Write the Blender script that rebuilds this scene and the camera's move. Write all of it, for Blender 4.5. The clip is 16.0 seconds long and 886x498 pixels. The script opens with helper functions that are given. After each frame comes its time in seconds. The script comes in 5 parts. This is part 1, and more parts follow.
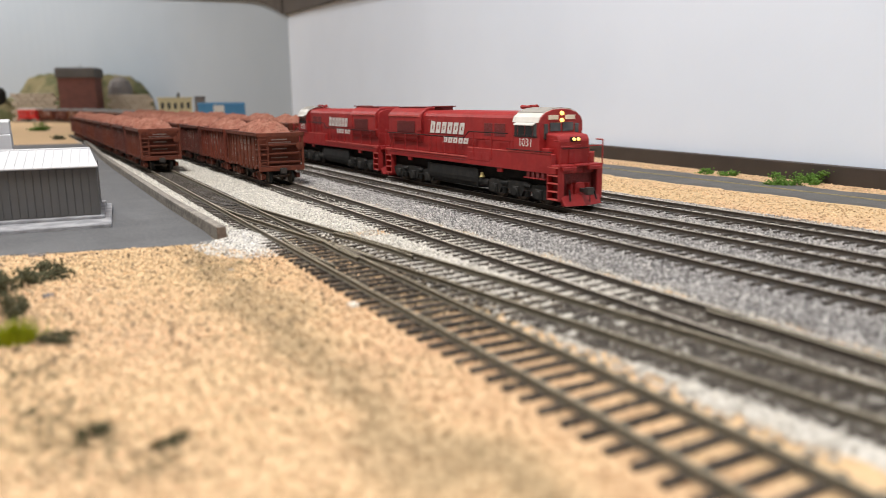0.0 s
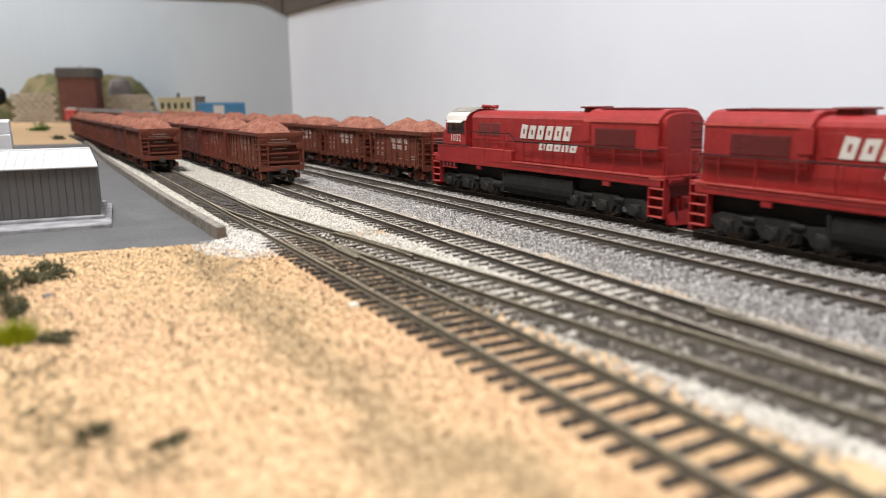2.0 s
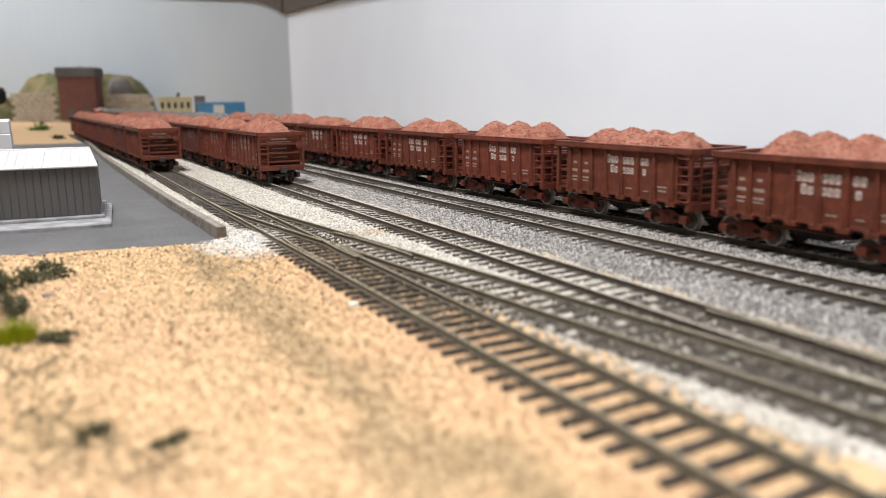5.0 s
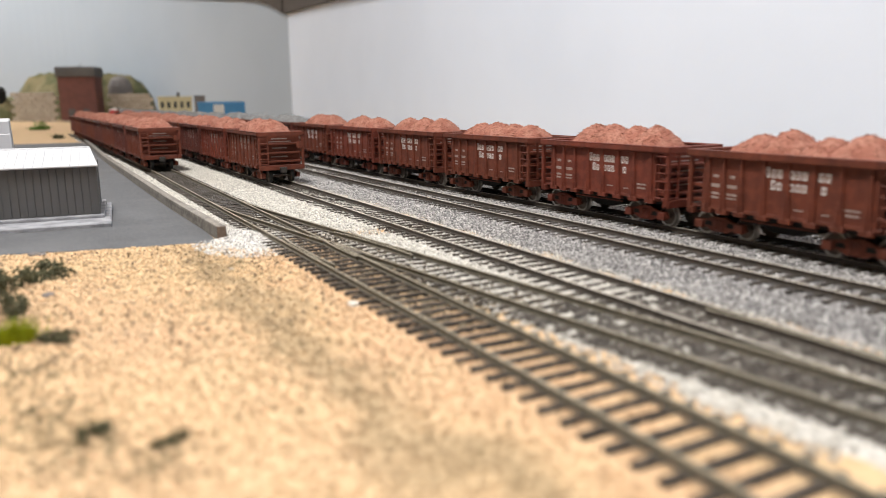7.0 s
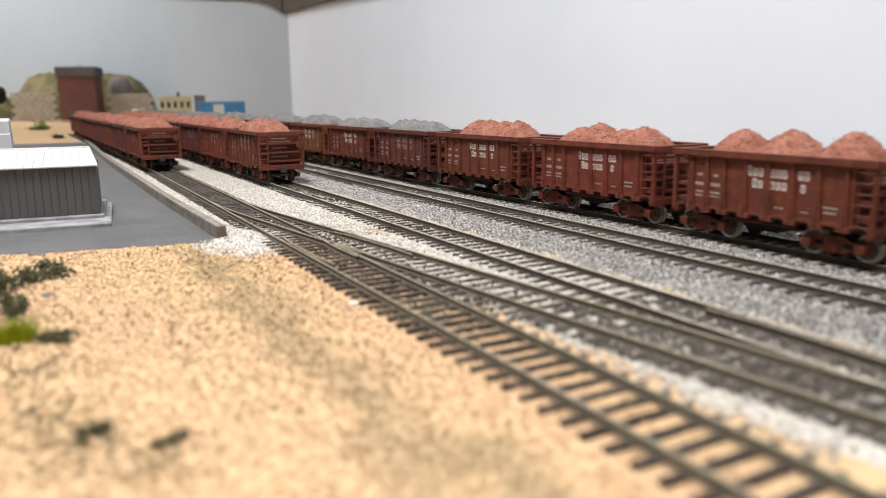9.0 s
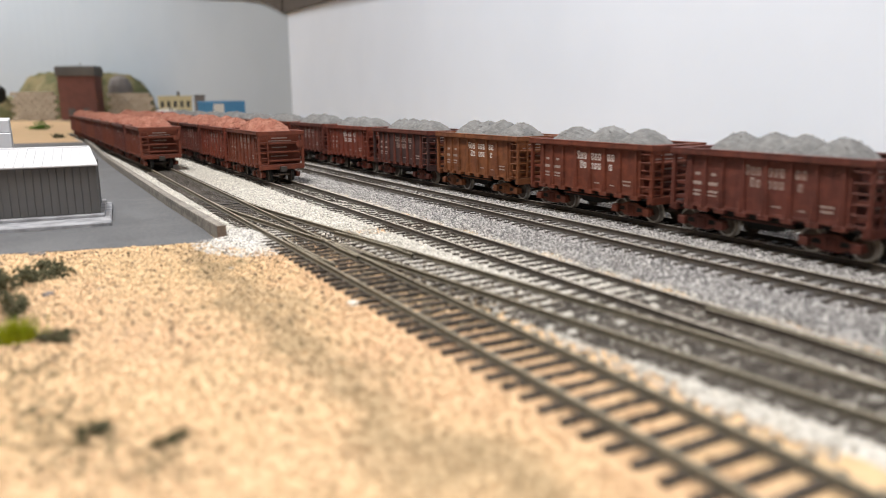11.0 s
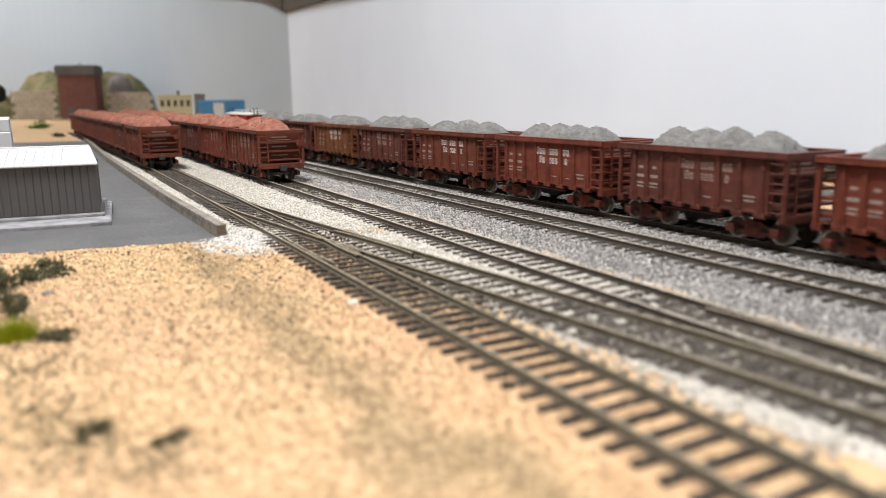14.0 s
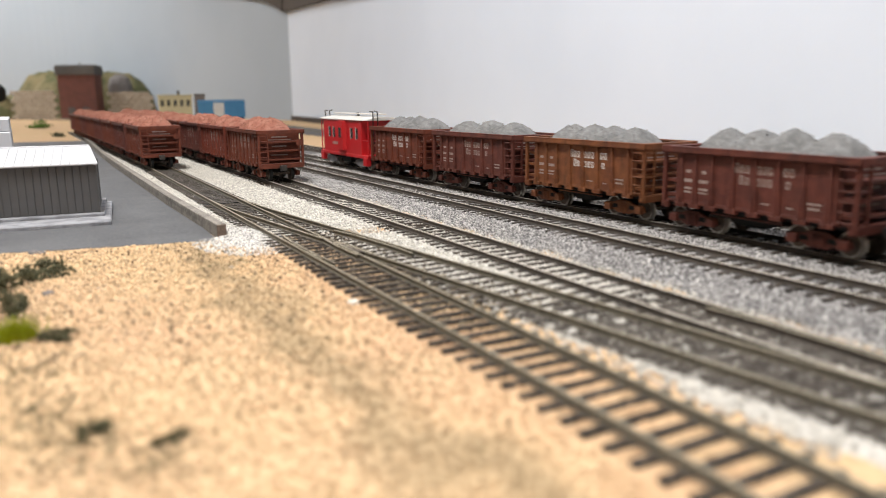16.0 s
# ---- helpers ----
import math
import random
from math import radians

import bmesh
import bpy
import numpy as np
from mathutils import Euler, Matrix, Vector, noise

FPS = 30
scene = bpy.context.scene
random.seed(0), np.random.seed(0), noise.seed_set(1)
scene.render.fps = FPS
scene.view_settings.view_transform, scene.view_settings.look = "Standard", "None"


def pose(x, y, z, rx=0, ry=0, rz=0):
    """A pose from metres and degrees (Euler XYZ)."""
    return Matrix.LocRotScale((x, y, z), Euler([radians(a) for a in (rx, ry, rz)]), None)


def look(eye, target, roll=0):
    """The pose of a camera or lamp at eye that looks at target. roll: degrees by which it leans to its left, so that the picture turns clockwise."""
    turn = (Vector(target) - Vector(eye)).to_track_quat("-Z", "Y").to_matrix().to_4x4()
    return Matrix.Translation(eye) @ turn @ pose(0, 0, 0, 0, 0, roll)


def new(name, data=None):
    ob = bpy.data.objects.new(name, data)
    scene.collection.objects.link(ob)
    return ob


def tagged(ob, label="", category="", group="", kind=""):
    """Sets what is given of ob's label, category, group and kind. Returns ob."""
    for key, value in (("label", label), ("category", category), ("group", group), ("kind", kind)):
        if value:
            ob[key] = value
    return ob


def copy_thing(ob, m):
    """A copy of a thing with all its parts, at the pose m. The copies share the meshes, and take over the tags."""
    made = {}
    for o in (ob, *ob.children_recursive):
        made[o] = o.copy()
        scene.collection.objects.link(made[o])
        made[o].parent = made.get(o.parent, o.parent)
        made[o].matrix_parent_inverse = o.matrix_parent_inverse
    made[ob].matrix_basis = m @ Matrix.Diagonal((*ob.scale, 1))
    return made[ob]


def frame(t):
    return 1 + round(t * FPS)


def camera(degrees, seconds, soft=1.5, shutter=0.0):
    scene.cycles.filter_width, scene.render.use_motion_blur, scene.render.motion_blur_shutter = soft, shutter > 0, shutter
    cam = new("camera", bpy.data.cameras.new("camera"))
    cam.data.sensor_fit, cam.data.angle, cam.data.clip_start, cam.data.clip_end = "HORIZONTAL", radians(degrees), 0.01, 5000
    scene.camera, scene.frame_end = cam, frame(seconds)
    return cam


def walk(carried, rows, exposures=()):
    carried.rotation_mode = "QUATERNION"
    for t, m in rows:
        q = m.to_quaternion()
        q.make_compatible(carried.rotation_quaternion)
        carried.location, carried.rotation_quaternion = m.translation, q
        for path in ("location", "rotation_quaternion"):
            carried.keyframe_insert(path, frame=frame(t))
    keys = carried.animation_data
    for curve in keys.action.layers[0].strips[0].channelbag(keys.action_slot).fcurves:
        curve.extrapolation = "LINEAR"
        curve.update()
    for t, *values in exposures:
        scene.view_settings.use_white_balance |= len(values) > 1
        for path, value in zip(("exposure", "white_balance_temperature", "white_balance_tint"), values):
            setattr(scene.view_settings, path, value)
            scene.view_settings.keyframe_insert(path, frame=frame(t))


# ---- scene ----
# A model railway in HO scale. All plans below are in millimetres; MM turns them into metres.
# x runs across the tracks, y along them away from the camera, z up from the rail tops.
MM = 0.001
EYE = (0.0, 0.0, 58.3)
YAW, PITCH, ROLL = 29.11, 11.35, -0.66

cam = camera(61.45, 16.0, soft=0.8, shutter=0.25)
cam.data.dof.use_dof = True
cam.data.dof.focus_distance = 0.455
cam.data.dof.aperture_fstop = 10.8


def aim(dip):
    """The camera's pose, dipped by so many degrees more than at the start."""
    p, w = radians(PITCH + dip), radians(YAW)
    way = Vector((math.sin(w) * math.cos(p), math.cos(w) * math.cos(p), -math.sin(p)))
    eye = Vector(EYE) * MM
    return look(eye, eye + way, ROLL)


walk(cam, [(t, aim(d)) for t, d in (
    (0.0, 0.0), (2.5, 0.0), (4.2, 0.015), (6.5, 0.058), (9.0, 0.070), (11.5, 0.120),
    (13.4, 0.140), (14.2, 0.188), (16.0, 0.195))],
    exposures=[(0.0, -0.05, 6500, 10), (0.7, 0.0, 6480, 10), (1.6, 0.085, 6440, 10), (16.0, 0.085, 6440, 10)])

# ---- light: the lamps of a layout room, overhead ----
world = bpy.data.worlds.new("world")
scene.world = world
world.use_nodes = True
world.node_tree.nodes["Background"].inputs[0].default_value = (0.90, 0.95, 1.0, 1)
world.node_tree.nodes["Background"].inputs[1].default_value = 0.25


def lamp(name, x, y, z, w, h, watts, colour, rz=0):
    data = bpy.data.lights.new(name, "AREA")
    data.shape, data.size, data.size_y = "RECTANGLE", w * MM, h * MM
    data.energy, data.color = watts, colour
    ob = new(name, data)
    ob.matrix_world = pose(x * MM, y * MM, z * MM, 0, 0, rz)
    return ob


lamp("tube_light", -170, 220, 1180, 200, 1200, 27.0, (1.0, 0.985, 0.965))
lamp("tube_light", -450, 1850, 1180, 200, 1200, 5.0, (1.0, 0.985, 0.97))
lamp("tube_light", -560, 3200, 1180, 200, 900, 23.0, (1.0, 0.985, 0.97))


# ---- materials ----
def rgb(*c):
    return (*c, 1.0)


def material(name, base, second=None, scale=400.0, amount=0.5, rough=0.7, bump=0.0, bump_scale=1500.0,
             metal=0.0, fine=None, fine_scale=2500.0, fine_amount=0.3, island=0.0, per_object=0.0, streak=0.0, along=(260, 260, 28),
             emit=None, emit_strength=0.0, spec=0.5, coat=0.0):
    """A procedural surface: a base colour, a second colour in patches, a third in fine grain, relief."""
    m = bpy.data.materials.new(name)
    m.use_nodes = True
    nt = m.node_tree
    bsdf = nt.nodes["Principled BSDF"]
    link = nt.links.new
    co = nt.nodes.new("ShaderNodeTexCoord").outputs["Object"]
    colour = nt.nodes.new("ShaderNodeRGB")
    colour.outputs[0].default_value = rgb(*base)
    out = colour.outputs[0]

    def mixed(a, b, fac):
        n = nt.nodes.new("ShaderNodeMix")
        n.data_type = "RGBA"
        link(fac, n.inputs[0])
        link(a, n.inputs[6])
        if isinstance(b, tuple):
            n.inputs[7].default_value = rgb(*b)
        else:
            link(b, n.inputs[7])
        return n.outputs[2]

    def ramped(sock, lo, hi, top):
        n = nt.nodes.new("ShaderNodeMapRange")
        n.inputs["From Min"].default_value, n.inputs["From Max"].default_value = lo, hi
        n.inputs["To Min"].default_value, n.inputs["To Max"].default_value = 0.0, top
        link(sock, n.inputs["Value"])
        return n.outputs[0]

    def noisy(sc, detail=4.0, stretch=None):
        n = nt.nodes.new("ShaderNodeTexNoise")
        n.inputs["Scale"].default_value, n.inputs["Detail"].default_value = sc, detail
        if stretch:
            mp = nt.nodes.new("ShaderNodeMapping")
            mp.inputs["Scale"].default_value = stretch
            link(co, mp.inputs[0])
            link(mp.outputs[0], n.inputs["Vector"])
        else:
            link(co, n.inputs["Vector"])
        return n.outputs[0]

    if second:
        out = mixed(out, second, ramped(noisy(scale), 0.42, 0.62, amount))
    if streak:
        out = mixed(out, tuple(c * 0.45 for c in base), ramped(noisy(1.0, 3.0, along), 0.48, 0.68, streak))
    if fine:
        out = mixed(out, fine, ramped(noisy(fine_scale, 2.0), 0.5, 0.62, fine_amount))
    if island or per_object:
        if island:
            r = nt.nodes.new("ShaderNodeNewGeometry").outputs["Random Per Island"]
        else:
            r = nt.nodes.new("ShaderNodeObjectInfo").outputs["Random"]
        k = nt.nodes.new("ShaderNodeMapRange")
        v = max(island, per_object)
        k.inputs["To Min"].default_value, k.inputs["To Max"].default_value = 1 - v, 1 + v * 0.8
        link(r, k.inputs["Value"])
        h = nt.nodes.new("ShaderNodeHueSaturation")
        link(k.outputs[0], h.inputs["Value"])
        link(out, h.inputs["Color"])
        out = h.outputs[0]
    link(out, bsdf.inputs["Base Color"])
    bsdf.inputs["Roughness"].default_value = rough
    bsdf.inputs["Metallic"].default_value = metal
    bsdf.inputs["Specular IOR Level"].default_value = spec
    bsdf.inputs["Coat Weight"].default_value = coat
    if bump:
        b = nt.nodes.new("ShaderNodeBump")
        b.inputs["Strength"].default_value, b.inputs["Distance"].default_value = bump, 0.0006
        link(noisy(bump_scale, 3.0), b.inputs["Height"])
        link(b.outputs[0], bsdf.inputs["Normal"])
    if emit:
        bsdf.inputs["Emission Color"].default_value = rgb(*emit)
        bsdf.inputs["Emission Strength"].default_value = emit_strength
    return m


M_SAND = material("sand", (0.575, 0.41, 0.235), (0.595, 0.405, 0.248), 7, 1.0, 0.95, 0.6, 900,
                  fine=(0.34, 0.245, 0.135), fine_scale=300, fine_amount=0.45, spec=0.15)
M_SANDGRAIN = material("sand_grain", (0.685, 0.49, 0.29), (0.705, 0.485, 0.302), 7, 1.0, 0.95, 0.0, island=0.32, fine=(0.40, 0.29, 0.165), fine_scale=260, fine_amount=0.5, spec=0.15)


def worn_path(m):
    """Lays a trodden brown path along the track, and pinker soil beside it, into a sand material."""
    nt = m.node_tree
    link = nt.links.new
    base = nt.nodes["Principled BSDF"].inputs["Base Color"]
    under = base.links[0].from_socket
    co = nt.nodes.new("ShaderNodeTexCoord").outputs["Object"]
    noise = nt.nodes.new("ShaderNodeTexNoise")
    noise.inputs["Scale"].default_value, noise.inputs["Detail"].default_value = 38.0, 6.0
    link(co, noise.inputs["Vector"])
    xyz = nt.nodes.new("ShaderNodeSeparateXYZ")
    link(co, xyz.inputs[0])

    def calc(op, a, b):
        n = nt.nodes.new("ShaderNodeMath")
        n.operation = op
        for k, v in enumerate((a, b)):
            if isinstance(v, float):
                n.inputs[k].default_value = v
            else:
                link(v, n.inputs[k])
        return n.outputs[0]

    def between(sock, lo, hi, a, b):
        n = nt.nodes.new("ShaderNodeMapRange")
        n.interpolation_type = "SMOOTHSTEP"
        for key, v in (("From Min", lo), ("From Max", hi), ("To Min", a), ("To Max", b)):
            n.inputs[key].default_value = v
        link(sock, n.inputs["Value"])
        return n.outputs[0]

    def over(a, colour, fac):
        n = nt.nodes.new("ShaderNodeMix")
        n.data_type = "RGBA"
        link(fac, n.inputs[0])
        link(a, n.inputs[6])
        n.inputs[7].default_value = rgb(*colour)
        return n.outputs[2]

    x = calc("ADD", xyz.outputs[0], calc("MULTIPLY", calc("SUBTRACT", noise.outputs[0], 0.5), 0.055))
    ahead = between(xyz.outputs[1], 0.305, 0.345, 1.0, 0.0)
    pink = calc("MULTIPLY", between(x, 0.062, 0.085, 0.0, 0.45), between(x, 0.092, 0.112, 1.0, 0.1))
    out = over(under, (0.60, 0.385, 0.235), calc("MULTIPLY", pink, ahead))
    trodden = between(calc("ABSOLUTE", calc("SUBTRACT", x, 0.057), 0.0), 0.001, 0.014, 0.75, 0.0)
    out = over(out, (0.36, 0.265, 0.155), calc("MULTIPLY", trodden, ahead))
    link(out, base)


for sandy in (M_SAND, M_SANDGRAIN):
    worn_path(sandy)
M_LITTER = material("olive_litter", (0.25, 0.20, 0.115), (0.16, 0.14, 0.075), 90, 0.6, 0.95, island=0.5, spec=0.1)
M_DARKSPECK = material("dark_grit", (0.26, 0.19, 0.12), (0.16, 0.12, 0.085), 90, 0.6, 0.95, island=0.5, spec=0.15)
M_WHITE_BALLAST = material("pale_ballast", (0.50, 0.47, 0.42), (0.62, 0.59, 0.54), 90, 0.6, 0.95, 1.0, 900,
                           fine=(0.20, 0.18, 0.15), fine_scale=900, fine_amount=0.6, spec=0.2)
M_WHITEGRAIN = material("pale_ballast_grain", (0.60, 0.57, 0.51), (0.70, 0.675, 0.615), 120, 0.5, 0.95, island=0.45, spec=0.2)
# bed kept darker than its grains, which paints shade into the gaps
M_GREY_BALLAST = material("grey_ballast", (0.125, 0.12, 0.12), (0.20, 0.195, 0.19), 80, 0.6, 0.95, 1.0, 900,
                          fine=(0.08, 0.075, 0.07), fine_scale=900, fine_amount=0.6, spec=0.2)
M_GREYGRAIN = material("grey_ballast_grain", (0.42, 0.40, 0.385), (0.56, 0.54, 0.52), 120, 0.5, 0.95, island=0.8, spec=0.25)
M_DARKGRAIN = material("dark_ballast_grain", (0.105, 0.092, 0.08), (0.20, 0.18, 0.155), 120, 0.5, 0.95, island=0.6, spec=0.2)
M_GRIME = material("turnout_dirt", (0.24, 0.195, 0.135), (0.15, 0.125, 0.09), 60, 0.7, 0.95, island=0.5, spec=0.15)
M_ASPHALT = material("asphalt", (0.085, 0.086, 0.090), (0.12, 0.121, 0.125), 26, 0.6, 0.75, 0.35, 2200,
                     fine=(0.20, 0.20, 0.20), fine_scale=900, fine_amount=0.25, spec=0.4)
M_ROAD = material("road_asphalt", (0.085, 0.082, 0.078), (0.12, 0.115, 0.11), 40, 0.6, 0.8, 0.3, 1500)
M_YELLOW_LINE = material("yellow_paint", (0.30, 0.25, 0.13), (0.16, 0.14, 0.10), 200, 0.6, 0.8)
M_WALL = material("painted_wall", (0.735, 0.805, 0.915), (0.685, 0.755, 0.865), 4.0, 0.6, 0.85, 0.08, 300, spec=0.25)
# the wall paint again, darkened to carry the dimmer light of the far end
M_WALL_SHADED = material("painted_wall_shaded", (0.42, 0.475, 0.535), (0.39, 0.445, 0.505), 3.0, 0.6, 0.85, 0.08, 300, spec=0.25)
M_FASCIA = material("dark_fascia", (0.036, 0.027, 0.022), (0.055, 0.042, 0.034), 30, 0.5, 0.6, 0.2, 300)
M_SOFFIT = material("dark_soffit", (0.075, 0.062, 0.052), (0.10, 0.085, 0.07), 12, 0.5, 0.8)
# unseen walls and ceiling, toned down so less light bounces round the room
M_UNSEEN_WALL = material("unseen_wall_dark", (0.34, 0.31, 0.28), (0.26, 0.235, 0.21), 5.0, 0.6, 0.8, 0.1, 300)
M_CEILING = material("ceiling_paint", (0.56, 0.56, 0.55), (0.50, 0.50, 0.49), 3, 0.4, 0.9)
M_TIE = material("tie_wood", (0.048, 0.039, 0.032), (0.088, 0.074, 0.060), 700, 0.6, 0.85, 0.7, 1500, per_object=0.35, spec=0.3)
M_TIE_FAR = material("tie_wood_far", (0.060, 0.050, 0.040), (0.10, 0.086, 0.070), 500, 0.6, 0.85, island=0.35)
M_RAILOLIVE = material("rail_side_dusty", (0.10, 0.085, 0.060), (0.15, 0.128, 0.09), 260, 0.6, 0.7, 0.3, 1500)
M_RAIL = material("rail_side", (0.048, 0.037, 0.028), (0.075, 0.058, 0.042), 260, 0.6, 0.7, 0.3, 1500)
M_RAILTOP = material("rail_top", (0.70, 0.63, 0.53), (0.46, 0.40, 0.32), 60, 0.5, 0.34, metal=0.25)
M_RAILDULL = material("rail_top_dull", (0.31, 0.27, 0.195), (0.40, 0.35, 0.26), 70, 0.6, 0.5, metal=0.3)
M_TIMBER = material("weathered_timber", (0.23, 0.205, 0.175), (0.13, 0.115, 0.10), 120, 0.7, 0.85, 0.8, 900,
                    fine=(0.36, 0.33, 0.29), fine_scale=500, fine_amount=0.4, streak=0.8, along=(700, 14, 700))
M_TIMBER_END = material("timber_end", (0.20, 0.145, 0.11), (0.11, 0.08, 0.06), 400, 0.6, 0.85, 0.8, 1500)
M_WHITEROOF = material("white_roof", (0.56, 0.56, 0.58), (0.46, 0.46, 0.48), 40, 0.4, 0.55)
M_SHED = material("grey_metal", (0.098, 0.095, 0.094), (0.076, 0.074, 0.073), 50, 0.6, 0.6, streak=0.35)
M_CONCRETE = material("concrete", (0.33, 0.33, 0.345), (0.17, 0.17, 0.18), 90, 0.75, 0.9, 1.0, 500)
M_LOCO = material("loco_red", (0.315, 0.020, 0.020), (0.235, 0.016, 0.017), 60, 0.6, 0.5, 0.05, 1500,
                  fine=(0.37, 0.045, 0.04), fine_scale=300, fine_amount=0.25, streak=0.2, spec=0.35)
M_LOCO_DK = material("loco_red_grille_shade", (0.16, 0.014, 0.014), (0.10, 0.010, 0.010), 400, 0.6, 0.65, 0.6, 2500)
M_LOCO_LT = material("loco_red_edge", (0.56, 0.10, 0.085), (0.42, 0.05, 0.045), 150, 0.6, 0.5)
M_WHITE = material("white_paint", (0.66, 0.64, 0.60), (0.54, 0.51, 0.47), 120, 0.5, 0.5)
M_ROOFGREY = material("dusty_roof", (0.30, 0.28, 0.25), (0.22, 0.20, 0.18), 60, 0.6, 0.7)
M_DECAL = material("white_lettering", (0.68, 0.66, 0.63), (0.50, 0.42, 0.38), 500, 0.35, 0.55)
M_DECAL_OLD = material("worn_lettering", (0.34, 0.27, 0.24), (0.2, 0.13, 0.10), 500, 0.6, 0.6)
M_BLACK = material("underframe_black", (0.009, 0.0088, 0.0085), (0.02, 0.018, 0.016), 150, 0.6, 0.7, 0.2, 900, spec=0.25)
M_TRUCK = material("truck_grey", (0.015, 0.0145, 0.014), (0.034, 0.031, 0.027), 200, 0.6, 0.75, 0.3, 1200, spec=0.25)
M_GLASS = material("cab_glass", (0.035, 0.04, 0.042), (0.13, 0.135, 0.13), 60, 0.6, 0.08, spec=0.6)
M_LAMP = material("headlamp_glow", (1, 0.8, 0.3), emit=(1.0, 0.66, 0.14), emit_strength=2.2)
M_BOARD = material("number_board", (0.62, 0.57, 0.46), emit=(1.0, 0.85, 0.6), emit_strength=0.12)
M_STEEL = material("wheel_steel", (0.50, 0.47, 0.43), (0.25, 0.22, 0.19), 300, 0.6, 0.3, metal=0.9)
M_WHEEL = material("wheel_dark", (0.10, 0.075, 0.06), (0.16, 0.12, 0.09), 300, 0.6, 0.5, metal=0.5)
M_BRASS = material("bell_brass", (0.62, 0.52, 0.22), (0.4, 0.33, 0.15), 200, 0.5, 0.35, metal=0.8)
M_COUPLER = material("coupler_metal", (0.055, 0.05, 0.047), (0.10, 0.09, 0.08), 300, 0.5, 0.45, metal=0.6)


def car_paint(name, base, second, streak):
    return material(name, base, second, 70, 0.75, 0.62, 0.25, 900, fine=tuple(c * 1.7 for c in base),
                    fine_scale=260, fine_amount=0.25, streak=streak, spec=0.35)


M_CAR = {
    "brown": car_paint("car_brown", (0.135, 0.033, 0.0165), (0.098, 0.026, 0.014), 0.4),
    "red": car_paint("car_red_brown", (0.155, 0.033, 0.018), (0.108, 0.026, 0.015), 0.4),
    "dark": car_paint("car_dark_brown", (0.042, 0.021, 0.020), (0.066, 0.027, 0.022), 0.5),
    "rust": car_paint("car_rusty", (0.178, 0.062, 0.022), (0.112, 0.034, 0.016), 0.6),
    "plum": car_paint("car_plum", (0.112, 0.030, 0.020), (0.078, 0.024, 0.017), 0.5),
}
M_ORE = material("red_ore", (0.315, 0.130, 0.092), (0.41, 0.205, 0.15), 150, 0.7, 0.95, 1.0, 900,
                 fine=(0.20, 0.075, 0.05), fine_scale=600, fine_amount=0.65, spec=0.15)
M_GREYORE = material("grey_ore", (0.150, 0.148, 0.145), (0.215, 0.212, 0.208), 120, 0.7, 0.9, 1.0, 900,
                     fine=(0.30, 0.30, 0.295), fine_scale=420, fine_amount=0.3, spec=0.3)
M_CABOOSE = material("caboose_red", (0.50, 0.012, 0.016), (0.43, 0.012, 0.014), 60, 0.5, 0.42)
M_BRICK = material("red_brick", (0.155, 0.062, 0.05), (0.115, 0.05, 0.042), 50, 0.6, 0.9, 0.5, 500)
M_DARKROOF = material("dark_roof", (0.085, 0.08, 0.078), (0.12, 0.115, 0.11), 30, 0.5, 0.85)
M_HILL = material("scrub_hill", (0.085, 0.09, 0.036), (0.23, 0.19, 0.10), 16, 0.9, 0.95, 0.8, 120)
M_ROCK = material("pale_stone", (0.40, 0.35, 0.285), (0.29, 0.25, 0.20), 40, 0.7, 0.95, 0.6, 200)
M_CREAM = material("cream_paint", (0.58, 0.53, 0.33), (0.48, 0.44, 0.29), 30, 0.4, 0.7)
M_BLUE = material("blue_paint", (0.05, 0.20, 0.38), (0.07, 0.25, 0.44), 30, 0.4, 0.55)
M_SHRUB = material("shrub_dark", (0.085, 0.082, 0.045), (0.13, 0.125, 0.075), 200, 0.7, 0.95, island=0.5, spec=0.1)
M_GREEN = material("foliage_green", (0.10, 0.20, 0.035), (0.16, 0.26, 0.06), 200, 0.6, 0.9, island=0.4, spec=0.15)
M_TUFT = material("grass_tuft", (0.28, 0.34, 0.012), (0.36, 0.40, 0.03), 200, 0.5, 0.85, island=0.4, spec=0.15)
M_STONE = material("grey_stone", (0.17, 0.155, 0.15), (0.25, 0.23, 0.22), 300, 0.6, 0.9, 0.5, 900)


